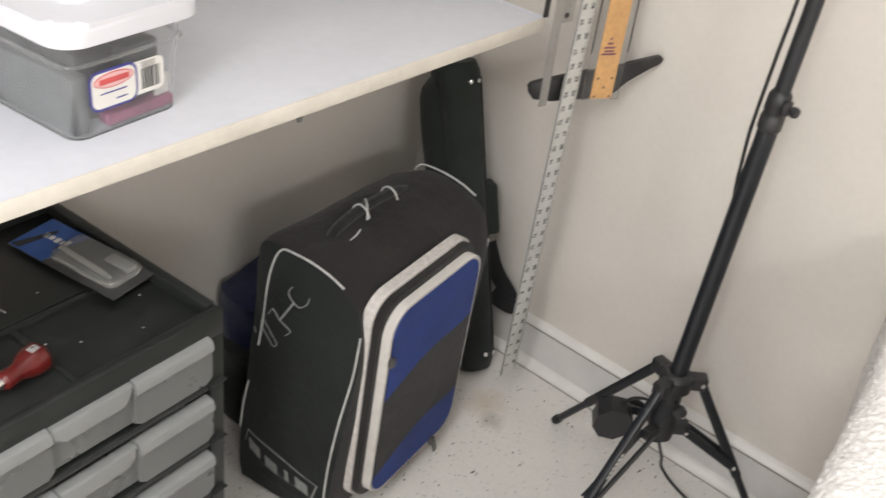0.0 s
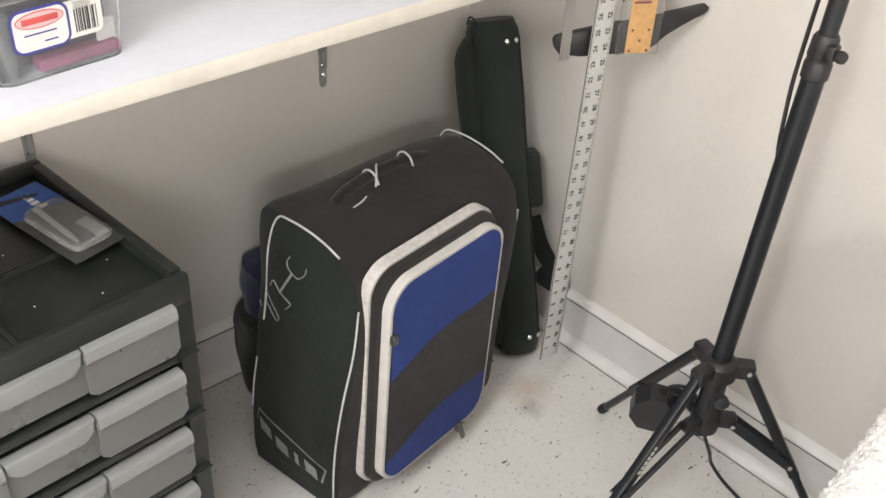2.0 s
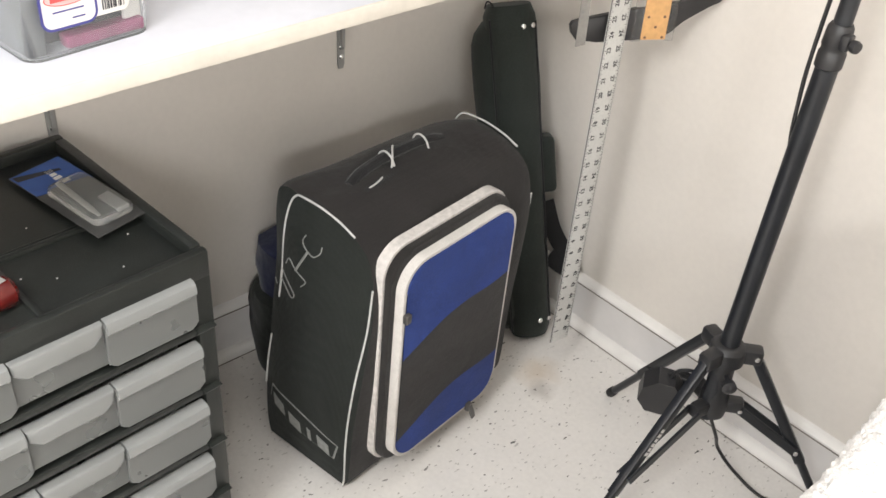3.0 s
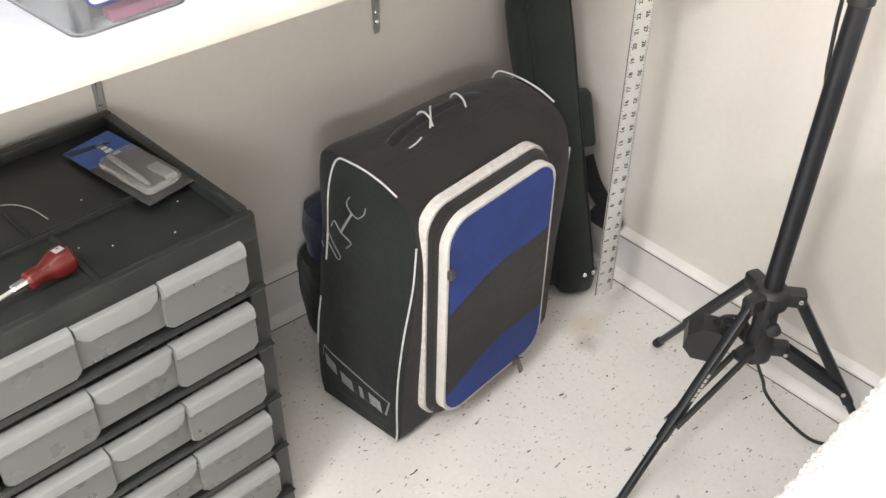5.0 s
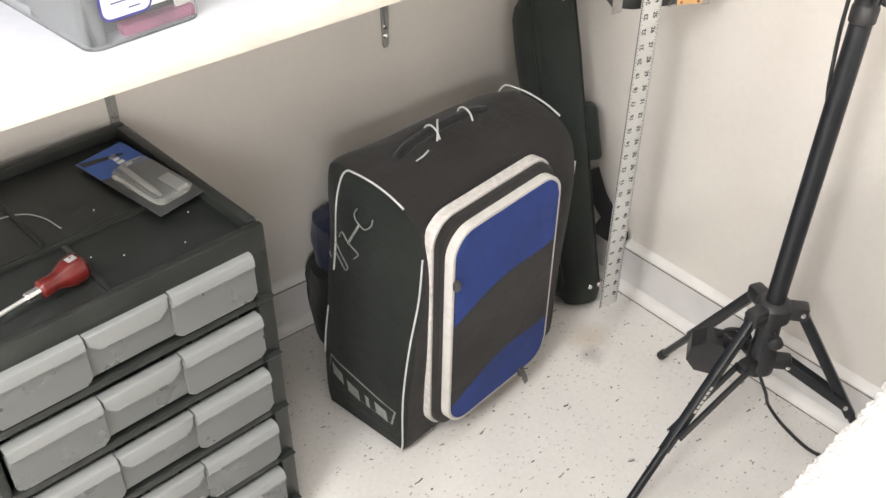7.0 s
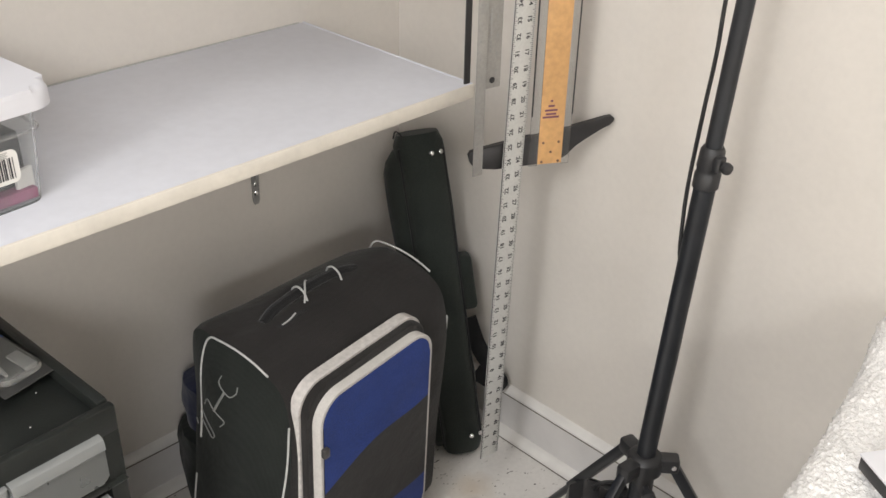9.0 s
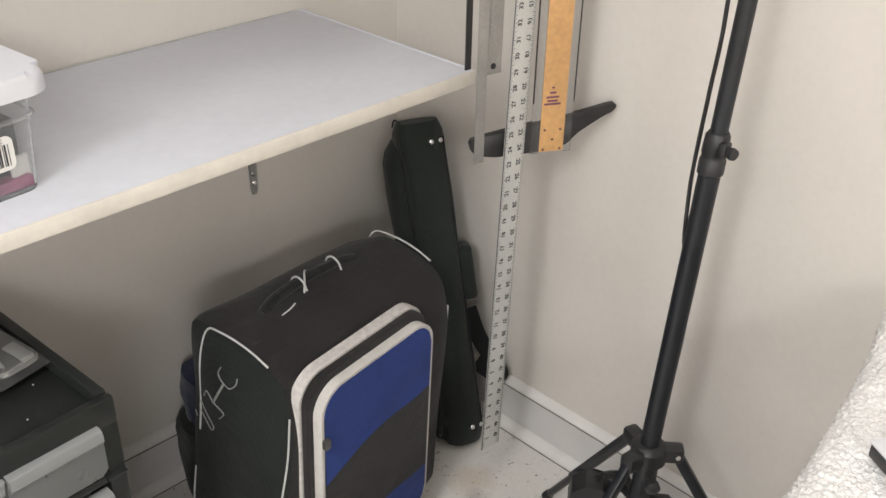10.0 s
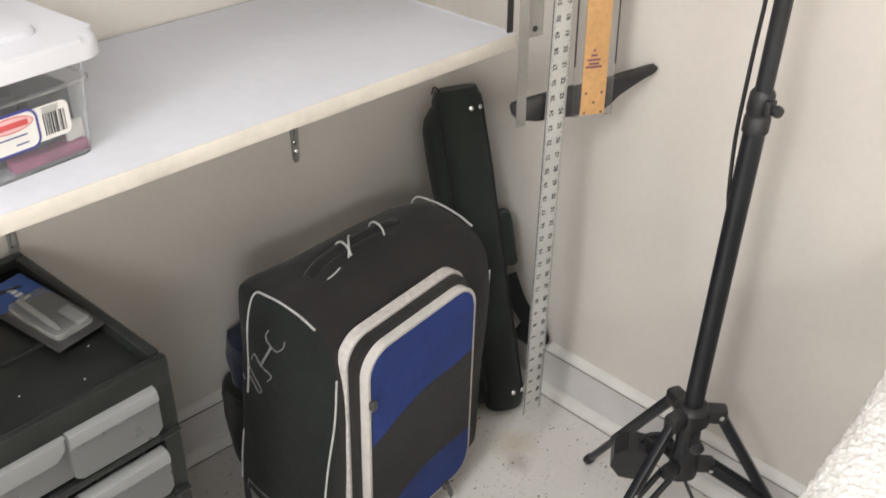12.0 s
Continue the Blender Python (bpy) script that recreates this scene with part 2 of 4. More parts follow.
M_TEAL = material("teal_plastic", (0.05, 0.16, 0.14), 0.4, vary=0.3)
M_PINK = material("plum_packaging", (0.25, 0.06, 0.13), 0.4, vary=0.3)
M_BROWN = material("brown_cardboard", (0.16, 0.09, 0.06), 0.7, vary=0.3)
M_GREYBOX = material("grey_packaging", (0.09, 0.095, 0.10), 0.45, vary=0.3)

# ---- mesh helpers ----


def link_mesh(name, bm, mat, smooth=35):
    me = bpy.data.meshes.new(name)
    bmesh.ops.recalc_face_normals(bm, faces=bm.faces)
    bm.to_mesh(me)
    bm.free()
    me.materials.append(mat)
    me.polygons.foreach_set("use_smooth", [True] * len(me.polygons))
    me.set_sharp_from_angle(angle=radians(smooth))
    return new(name, me)


def part(name, bm, mat, parent, label="", smooth=35):
    ob = link_mesh(name, bm, mat, smooth)
    ob.parent = parent
    return tagged(ob, label)


def thing(name, m, label, category, group="", kind=""):
    ob = new(name)
    ob.empty_display_size = 0.05
    ob.matrix_world = m
    return tagged(ob, label, category, group, kind)


def setting(name, bm, mat, label, smooth=35):
    return tagged(link_mesh(name, bm, mat, smooth), label, name.split("_")[0], kind="structure")


def cuboid(c, s, r=0.0, seg=2, m=None, bm=None):
    """A box with rounded edges, centre c, size s."""
    b = bmesh.new()
    bmesh.ops.create_cube(b, size=1)
    for v in b.verts:
        v.co = Vector((v.co.x * s[0], v.co.y * s[1], v.co.z * s[2]))
    if r:
        bmesh.ops.bevel(b, geom=list(b.edges), offset=r, segments=seg, profile=0.5, affect="EDGES")
    t = Matrix.Translation(c)
    b.transform(t @ m if m else t)
    return merge(bm, b)


def merge(bm, b):
    if bm is None:
        return b
    me = bpy.data.meshes.new("tmp")
    b.to_mesh(me)
    b.free()
    bm.from_mesh(me)
    bpy.data.meshes.remove(me)
    return bm


def smooth_path(pts, n=8):
    """Catmull-Rom through the points."""
    p = [Vector(q) for q in pts]
    p = [2 * p[0] - p[1]] + p + [2 * p[-1] - p[-2]]
    out = []
    for i in range(1, len(p) - 2):
        for k in range(n):
            t = k / n
            a, b, c, d = p[i - 1], p[i], p[i + 1], p[i + 2]
            out.append(0.5 * (2 * b + (c - a) * t + (2 * a - 5 * b + 4 * c - d) * t * t + (3 * b - a - 3 * c + d) * t ** 3))
    return out + [p[-2]]


def sweep(path, section, closed=False, bm=None, up=(0, 0, 1), scales=None):
    """A section (2D points) carried along a path; the section's second axis stays near up."""
    b = bmesh.new()
    path = [Vector(p) for p in path]
    rings = []
    count = len(path)
    side_last = None
    for i, p in enumerate(path):
        if closed:
            d = path[(i + 1) % count] - path[i - 1]
        else:
            d = path[min(i + 1, count - 1)] - path[max(i - 1, 0)]
        d.normalize()
        side = d.cross(Vector(up))
        if side.length < 0.05:
            side = side_last or d.cross(Vector((0.3, 1, 0.2)))
        side.normalize()
        if side_last and side.dot(side_last) < 0:
            side = -side
        side_last = side
        top = side.cross(d)
        k = scales[i] if scales else 1
        rings.append([b.verts.new(p + side * (x * k) + top * (y * k)) for x, y in section])
    m = len(section)
    for i in range(count if closed else count - 1):
        a, c = rings[i], rings[(i + 1) % count]
        for j in range(m):
            b.faces.new((a[j], a[(j + 1) % m], c[(j + 1) % m], c[j]))
    if not closed:
        b.faces.new(rings[0])
        b.faces.new(rings[-1][::-1])
    return merge(bm, b)


def circle(r, n=10, squash=1.0):
    return [(r * math.cos(2 * math.pi * i / n), squash * r * math.sin(2 * math.pi * i / n)) for i in range(n)]


def tube(path, r, n=10, bm=None, closed=False):
    return sweep(path, circle(r, n), closed, bm)


def rounded_rect(x0, y0, x1, y1, r, n=6):
    pts = []
    for cx, cy, a in ((x1 - r, y0 + r, -90), (x1 - r, y1 - r, 0), (x0 + r, y1 - r, 90), (x0 + r, y0 + r, 180)):
        for i in range(n + 1):
            q = radians(a + 90 * i / n)
            pts.append((cx + r * math.cos(q), cy + r * math.sin(q)))
    return pts


def prism(pts, d0, d1, axes="xyz", bevel=0.0, seg=2, bm=None):
    """A flat outline given thickness from d0 to d1. axes: which world axes the outline's two and the depth take."""
    b = bmesh.new()
    ix = ["xyz".index(a) for a in axes]

    def at(u, v, w):
        q = [0, 0, 0]
        q[ix[0]], q[ix[1]], q[ix[2]] = u, v, w
        return b.verts.new(q)
    lo = [at(u, v, d0) for u, v in pts]
    hi = [at(u, v, d1) for u, v in pts]
    n = len(pts)
    b.faces.new(lo[::-1])
    cap = b.faces.new(hi)
    for i in range(n):
        b.faces.new((lo[i], lo[(i + 1) % n], hi[(i + 1) % n], hi[i]))
    if bevel:
        bmesh.ops.bevel(b, geom=list(cap.edges), offset=bevel, segments=seg, profile=0.5, affect="EDGES")
    return merge(bm, b)


def lathe(profile, n=24, m=None, bm=None):
    """Turns (radius, height) pairs round z."""
    b = bmesh.new()
    rings = [[b.verts.new((r * math.cos(2 * math.pi * i / n), r * math.sin(2 * math.pi * i / n), z)) for i in range(n)] for r, z in profile]
    for a, c in zip(rings, rings[1:]):
        for i in range(n):
            b.faces.new((a[i], a[(i + 1) % n], c[(i + 1) % n], c[i]))
    b.faces.new(rings[0][::-1])
    b.faces.new(rings[-1])
    if m:
        b.transform(m)
    return merge(bm, b)


def words(text, size, m, bm=None, align="CENTER", deep=0.00025):
    """Raised lettering in the built-in font as mesh."""
    cu = bpy.data.curves.new("lettering", "FONT")
    cu.body, cu.size, cu.align_x, cu.align_y, cu.extrude = text, size, align, "CENTER", deep
    cu.resolution_u = 2
    cu.offset = 0.00022
    ob = bpy.data.objects.new("lettering", cu)
    scene.collection.objects.link(ob)
    me = bpy.data.meshes.new_from_object(ob.evaluated_get(bpy.context.evaluated_depsgraph_get()))
    b = bmesh.new()
    b.from_mesh(me)
    b.transform(m)
    bpy.data.objects.remove(ob)
    bpy.data.curves.remove(cu)
    bpy.data.meshes.remove(me)
    return merge(bm, b)


# ---- structure ----
setting("floor", cuboid(((WALL_X + FAR_X) / 2, (WALL_Y + NEAR_Y) / 2, -0.03), (FAR_X - WALL_X + 0.3, WALL_Y - NEAR_Y + 0.3, 0.06)), M_FLOOR, "off-white speckled vinyl floor with dark chips and scuffs")
wall_h = CEIL
setting("wall_back", cuboid((WALL_X - 0.06, (WALL_Y + NEAR_Y) / 2, wall_h / 2), (0.12, WALL_Y - NEAR_Y + 0.24, wall_h)), M_WALL, "warm off-white painted wall behind the shelf")
setting("wall_side", cuboid(((WALL_X + FAR_X) / 2, WALL_Y + 0.06, wall_h / 2), (FAR_X - WALL_X, 0.12, wall_h)), M_WALL, "warm off-white painted wall beside the shelf")
setting("wall_far", cuboid((FAR_X + 0.06, (WALL_Y + NEAR_Y) / 2, wall_h / 2), (0.12, WALL_Y - NEAR_Y + 0.24, wall_h)), M_WALL, "plain off-white painted wall closing the room")
setting("wall_near", cuboid(((WALL_X + FAR_X) / 2, NEAR_Y - 0.06, wall_h / 2), (FAR_X - WALL_X, 0.12, wall_h)), M_WALL, "plain off-white painted wall closing the room")
setting("ceiling", cuboid(((WALL_X + FAR_X) / 2, (WALL_Y + NEAR_Y) / 2, CEIL + 0.05), (FAR_X - WALL_X + 0.24, WALL_Y - NEAR_Y + 0.24, 0.1)), M_CEIL, "plain white painted ceiling")

BOARD = [(0, 0.016), (0.014, 0.016), (0.014, 0.096), (0, 0.096)]
CAP = [(0, 0.096), (0.0135, 0.096), (0.016, 0.098), (0.016, 0.101), (0.012, 0.106), (0.006, 0.110), (0, 0.111)]
SHOE = [(0, 0), (0.031, 0), (0.031, 0.005), (0.028, 0.012), (0.022, 0.017), (0.0145, 0.019), (0, 0.019)]



def baseboard(along, name, label):
    ob = thing(name, Matrix.Identity(4), label, "baseboard", kind="structure")
    for nm, prof, mat in (("board", BOARD, M_BASE), ("cap_moulding", CAP, M_MOULD), ("shoe_moulding", SHOE, M_MOULD)):
        if along == "x":
            b = prism([(WALL_Y - d, z) for d, z in prof], WALL_X, FAR_X, "yzx")
        else:
            b = prism([(WALL_X + d, z) for d, z in prof], NEAR_Y, WALL_Y - 0.032, "xzy")
        part(nm, b, mat, ob)
    # thin dark strips along the cap joint and the floor joint
    for d, z in ((0.0145, 0.0955), (0.0312, 0.0008)):
        if along == "x":
            b = cuboid((2.0, WALL_Y - d, z), (4.6, 0.0016, 0.0016))
        else:
            b = cuboid((WALL_X + d, -2.0, z), (0.0016, 4.2, 0.0016))
        part("joint_line", b, M_JOINT, ob, "dark joint line")
    return ob


baseboard("x", "baseboard_side", "painted baseboard with cap and rounded shoe moulding")
baseboard("y", "baseboard_back", "painted baseboard with cap and rounded shoe moulding")

# ---- shelf and brackets ----
SHELF_Z, SHELF_X, SHELF_END = 0.79, -0.023, -0.042
shelf = thing("wall_shelf", pose(0, 0, SHELF_Z, 0.2, 0, 0.5), "white laminate wall shelf with cream front edging", "shelf")
shelf_len = 2.2
part("board", cuboid(((WALL_X + SHELF_X) / 2, SHELF_END - shelf_len / 2, 0.0105), (SHELF_X - WALL_X - 0.006, shelf_len - 0.004, 0.020), 0.0015), M_SHELF, shelf)
part("front_edging", cuboid((SHELF_X - 0.001, SHELF_END - shelf_len / 2, 0.0105), (0.004, shelf_len, 0.021), 0.0012), M_EDGE, shelf, "cream edging strip")
part("end_edging", cuboid(((WALL_X + SHELF_X) / 2 - 0.002, SHELF_END, 0.0105), (SHELF_X - WALL_X - 0.004, 0.003, 0.021), 0.001), M_SHELF, shelf, "white end strip")
# narrow grey strip where the shelf meets the wall
part("back_seam", cuboid((WALL_X + 0.002, SHELF_END - shelf_len / 2, 0.0205), (0.004, shelf_len - 0.02, 0.0015)), M_SEAM_GREY, shelf, "grey seam at the wall")

UPPER_Z, UPPER_X = 1.40, -0.02
upper = thing("upper_shelf", pose(0, 0, UPPER_Z), "plain white upper wall shelf with hanging hooks", "shelf")
part("board", cuboid(((WALL_X + UPPER_X) / 2, WALL_Y / 2 - 1.05, 0.0105), (UPPER_X - WALL_X, WALL_Y + 2.1, 0.02), 0.0015), M_SHELF, upper)


def bracket(y):
    ob = thing("shelf_bracket", pose(WALL_X, y, SHELF_Z), "grey pressed-steel bracket screwed under the shelf", "bracket", "shelf brackets")
    b = prism([(-0.011, 0), (-0.0065, -0.276), (-0.004, -0.284), (0.004, -0.284), (0.0065, -0.276), (0.011, 0)], 0.001, 0.004, "yzx")
    part("wall_leg", b, M_BRACKET, ob)
    part("rib", prism([(0.004, -0.250), (0.011, -0.243), (0.014, -0.05), (0.05, -0.014), (0.28, -0.012), (0.29, -0.004), (0.004, -0.004)], -0.0028, 0.0028, "xzy"), M_BRACKET, ob)
    part("shelf_leg", cuboid((0.15, 0, -0.002), (0.30, 0.015, 0.003), 0.001), M_BRACKET, ob)
    for z in (-0.262, -0.14):
        part("screw", lathe([(0.0045, 0), (0.0045, 0.001), (0.003, 0.0022)], 10, pose(0.004, 0.0, z if z < -0.2 else -0.245, 0, 90, 0)), M_CHROME, ob, "chrome screw head")
    return ob


first = bracket(-0.168)
copy_thing(first, pose(WALL_X, -0.672, SHELF_Z))
copy_thing(first, pose(WALL_X, -1.3, SHELF_Z))

# ---- drawer cabinet ----
CAB = pose(-0.015, -0.655, 0, 0, 0, 4)
cab = thing("drawer_cabinet", CAB, "black plastic drawer unit with frosted drawers and tray top", "drawer cabinet")
CW, CD, CH = 0.40, 0.362, 0.56
# local axes: x towards the front (0 at the front), y from 0 at one side to -CW
b = cuboid((-0.012, -0.012, (CH - 0.035) / 2), (0.024, 0.024, CH - 0.035), 0.004)
part("post", b, M_FRAME, cab)
for px, py in ((-0.012, -CW + 0.012), (-CD + 0.012, -0.012), (-CD + 0.012, -CW + 0.012)):
    part("post", cuboid((px, py, (CH - 0.035) / 2), (0.024, 0.024, CH - 0.035), 0.004), M_FRAME, cab)
for py in (-0.006, -CW + 0.006):
    part("side_panel", cuboid((-CD / 2, py, (CH - 0.03) / 2), (CD - 0.05, 0.005, CH - 0.034), 0.001), M_FRAME, cab)
part("back_panel", cuboid((-CD + 0.004, -CW / 2, (CH - 0.03) / 2), (0.005, CW - 0.05, CH - 0.034), 0.001), M_FRAME, cab)
# tray top: floor, rim and dividers
part("tray_floor", cuboid((-CD / 2, -CW / 2, CH - 0.021), (CD - 0.006, CW - 0.006, 0.012), 0.002), M_FRAME, cab)
part("front_fascia", cuboid((-0.007, -CW / 2, CH - 0.020), (0.014, CW, 0.040), 0.004), M_FRAME, cab)
part("tray_rim", cuboid((-CD + 0.008, -CW / 2, CH - 0.014), (0.016, CW, 0.03), 0.004), M_FRAME, cab)
for py in (-0.008, -CW + 0.008):
    part("tray_rim", cuboid((-CD / 2, py, CH - 0.014), (CD - 0.031, 0.016, 0.03), 0.004), M_FRAME, cab)
part("tray_divider", cuboid((-0.150, -CW / 2, CH - 0.0145), (0.008, CW - 0.034, 0.009), 0.002), M_FRAME, cab)
part("tray_divider", cuboid((-0.160, -CW / 2, CH - 0.0145), (0.004, CW - 0.034, 0.004), 0.0015), M_FRAME, cab)
part("tray_divider", cuboid((-0.080, -0.198, CH - 0.0145), (0.128, 0.008, 0.009), 0.002), M_FRAME, cab)
part("tray_divider", cuboid((-0.250, -0.215, CH - 0.0145), (0.17, 0.006, 0.007), 0.0015), M_FRAME, cab)
PITCH = 0.099
DRAWER_TOPS = [0.528 - PITCH * i for i in range(5)]
for top in DRAWER_TOPS:
    z = top - 0.079
    if z > 0.02:
        part("rail", cuboid((-0.012, -CW / 2, z), (0.030, CW - 0.03, 0.012), 0.003), M_FRAME, cab)
        part("runner_tab", prism([(0.004, -0.004), (0.010, 0.004), (-0.02, 0.006), (-0.02, -0.006)], -0.030, -0.004, "xzy"), M_FRAME, cab).location = (0, 0, z)


def drawer(top):
    """A frosted tray whose front has two full ends and a set-back middle, with a deep rolled lip along its top."""
    h, w = 0.067, CW - 0.054
    y1, y0 = -0.027, -0.027 - w
    g1, g0 = y1 - 0.118, y0 + 0.118
    d = part("drawer", cuboid((-CD / 2 - 0.01, (y0 + y1) / 2, top - h + 0.002), (CD - 0.06, w - 0.02, 0.003), 0.001), M_DRAWER, cab, "frosted translucent drawer")
    for py in (y0 + 0.008, y1 - 0.008):
        part("drawer_side", cuboid((-CD / 2 - 0.01, py, top - h / 2), (CD - 0.06, 0.003, h - 0.004), 0.001), M_DRAWER, d)
    # ends: a thin shell with rounded lower corners, leaning in slightly towards the floor
    for a, c in ((g1, y1), (y0, g0)):
        out = rounded_rect(a + 0.0005, top - h, c, top - 0.004, 0.008, 5)
        part("drawer_front", prism(out, 0.0015, 0.0075, "yzx", 0.0035, 3), M_DRAWER, d)
        part("end_return", cuboid((-0.002, a + 0.002 if a == g1 else c - 0.002, top - h / 2), (0.014, 0.003, h - 0.006), 0.0012), M_DRAWER_LIT, d)
        section = [(-0.010, -0.001), (-0.006, 0.0025), (0.006, 0.0025), (0.0105, -0.0005), (0.0125, -0.006), (0.0125, -0.014), (0.010, -0.0175), (0.0045, -0.018), (0.0045, -0.003), (-0.010, -0.004)]
        part("lip", prism([(x, top + z) for x, z in section], a + 0.001, c - 0.001, "xzy"), M_DRAWER_LIT, d)
    out = rounded_rect(g0 - 0.003, top - h + 0.002, g1 + 0.003, top - 0.006, 0.005, 3)
    part("pull_recess", prism(out, -0.006, 0.0005, "yzx", 0.002, 2), M_DRAWER, d)
    # pull: a broad lip with slanting ends
    pull = [(g0 + 0.001, top + 0.001), (g1 - 0.001, top + 0.001), (g1 - 0.003, top - 0.016), (g1 - 0.016, top - 0.0275), (g0 + 0.016, top - 0.0275), (g0 + 0.003, top - 0.016)]
    part("pull_lip", prism(pull, -0.006, 0.0090, "yzx", 0.004, 3), M_DRAWER_LIT, d)
    return d


for i, top in enumerate(DRAWER_TOPS):
    drawer(top)
rnd = random.Random(4)
for i, top in enumerate(DRAWER_TOPS):
    tones = (M_GREYBOX, M_BROWN, M_INK, M_TEAL, M_PAPER)
    for k in range(4):
        y = -0.065 - 0.088 * k + rnd.uniform(-0.01, 0.01)
        hh = rnd.uniform(0.012, 0.034)
        ob = link_mesh("small_parts_box", cuboid((0, 0, hh / 2), (0.09, 0.06, hh), 0.003), tones[(i * 2 + k) % 5])
        ob.matrix_world = CAB @ pose(-0.16 - 0.05 * (k % 2), y, top - 0.060, 0, 0, rnd.uniform(-12, 12))
        tagged(ob, "small packet lying inside a frosted drawer", "packet", "drawer contents")

# ---- blister pack on the cabinet ----
PACK = pose(-0.222, -0.724, CH - 0.006, 4, -1.5, 9)
pack = thing("blister_pack", PACK, "craft knife in a clear blister on blue and dark card", "blister pack")
part("card", cuboid((0.000, 0, 0.0006), (0.20, 0.074, 0.0008), 0.0003), M_CARD, pack)
part("blue_panel", prism([(-0.099, -0.036), (-0.035, -0.036), (-0.018, 0.036), (-0.099, 0.036)], 0.0011, 0.0016, "xyz"), M_CARD_BLUE, pack, "blue printed end of the card")
for k in range(5):
    part("print_bar", cuboid((-0.074 + 0.0105 * k, 0.006, 0.0018), (0.0075, 0.010 - 0.002 * (k % 2), 0.0004)), M_PAPER, pack, "pale printed block")
part("print_bar", prism([(-0.097, -0.034), (-0.082, -0.034), (-0.066, 0.02), (-0.072, 0.02)], 0.0017, 0.002, "xyz"), M_INK, pack, "dark printed stroke")
part("knife", sweep([(-0.03, -0.006, 0.006), (0.05, -0.012, 0.006), (0.07, -0.0135, 0.006)], circle(0.0042, 8), scales=[1, 1, 0.5]), M_STEEL, pack, "steel knife barrel")
part("blade_case", cuboid((0.055, 0.016, 0.005), (0.042, 0.017, 0.006), 0.002), M_GREY_PRINT, pack, "pale blade holder")
part("blister", prism(rounded_rect(-0.034, -0.026, 0.085, 0.030, 0.012, 4), 0.0018, 0.012, "xyz", 0.006, 3), M_BLISTER, pack, "clear moulded plastic")

# ---- red-handled awl on the tray ----
AWL = CAB @ pose(-0.066, -0.228, CH - 0.0145 + 0.0187, 0, 0, -79)
awl = thing("awl", AWL, "awl with a bulbous red lacquered handle and steel ferrule", "hand tool")
turn = pose(0, 0, 0, 0, 90, 0)
part("handle", lathe([(0.006, -0.0235), (0.0135, -0.0220), (0.0182, -0.0165), (0.0187, -0.0080), (0.0172, 0.0015), (0.0138, 0.0085), (0.0110, 0.0150), (0.0105, 0.0220), (0.0118, 0.0290), (0.0112, 0.0350), (0.0085, 0.038)], 24, turn), M_HANDLE, awl)
part("print_bar", cuboid((-0.008, 0.002, 0.0182), (0.012, 0.010, 0.0006), 0.0002), M_GREY_PRINT, awl, "worn pale print on the handle")
part("ferrule", lathe([(0.0065, 0.036), (0.0065, 0.055), (0.005, 0.057)], 16, turn), M_CHROME, awl, "chrome ferrule")
part("spike", lathe([(0.0025, 0.055), (0.0025, 0.10), (0.0004, 0.125)], 10, turn), M_STEEL, awl, "steel spike")
wire = link_mesh("loose_thread", tube(smooth_path([(-0.262, -0.245, 0), (-0.250, -0.206, 0), (-0.222, -0.188, 0), (-0.184, -0.182, 0)], 6), 0.0009, 6), M_GREY_PRINT)
wire.matrix_world = CAB @ pose(0, 0, CH - 0.0135)
tagged(wire, "thin curved grey wire lying in the cabinet tray", "wire")

# ---- plastic storage box on the shelf ----
BOX = pose(-0.084, -0.650, SHELF_Z + 0.0183, 0, 0, 6)
# local: x towards the front (0 front face), y from 0 to -w
BW, BD, BH = 0.156, 0.26, 0.116
box = thing("storage_box", BOX, "clear plastic storage box with a white snap lid", "storage box")


def shell(w, d, h, taper, r):
    """An open tray that widens upwards, wall thickness 1.6 mm."""
    b = bmesh.new()
    rows = []
    for z, k, inset in ((0, 0, 0), (h, 1, 0), (h, 1, 0.0016), (0.002, 0, 0.0016)):
        t = taper * (1 - k) + inset
        rows.append([b.verts.new((x, y, z)) for x, y in rounded_rect(-d + t, -w + t, -t, -t, r, 5)])
    for a, c in zip(rows, rows[1:]):
        for i in range(len(a)):
            b.faces.new((a[i], a[(i + 1) % len(a)], c[(i + 1) % len(a)], c[i]))
    b.faces.new(rows[0][::-1])
    b.faces.new(rows[-1])
    return b


b = shell(BW, BD, BH, 0.007, 0.018)
body = part("body", b, M_BOX, box)
body.visible_shadow = False
part("step", sweep([(x, y, 0.086) for x, y in rounded_rect(-BD - 0.0002, -BW - 0.0002, 0.0002, 0.0002, 0.018, 5)], circle(0.0018, 6), closed=True), M_BOX, box)
part("foot_ring", sweep([(x, y, 0.0022) for x, y in rounded_rect(-BD + 0.009, -BW + 0.009, -0.009, -0.009, 0.016, 5)], circle(0.0022, 6), closed=True), M_BOX, box)
lid_bm = prism(rounded_rect(-BD - 0.014, -BW - 0.014, 0.015, 0.018, 0.032, 8), BH - 0.004, BH + 0.020, "xyz", 0.012, 5)
lid = part("lid", lid_bm, M_LID, box, "white lid with rounded rim")
part("lid_panel", prism(rounded_rect(-BD + 0.03, -BW + 0.03, -0.03, -0.03, 0.02, 6), BH + 0.0202, BH + 0.026, "xyz", 0.005, 3), M_LID, lid)
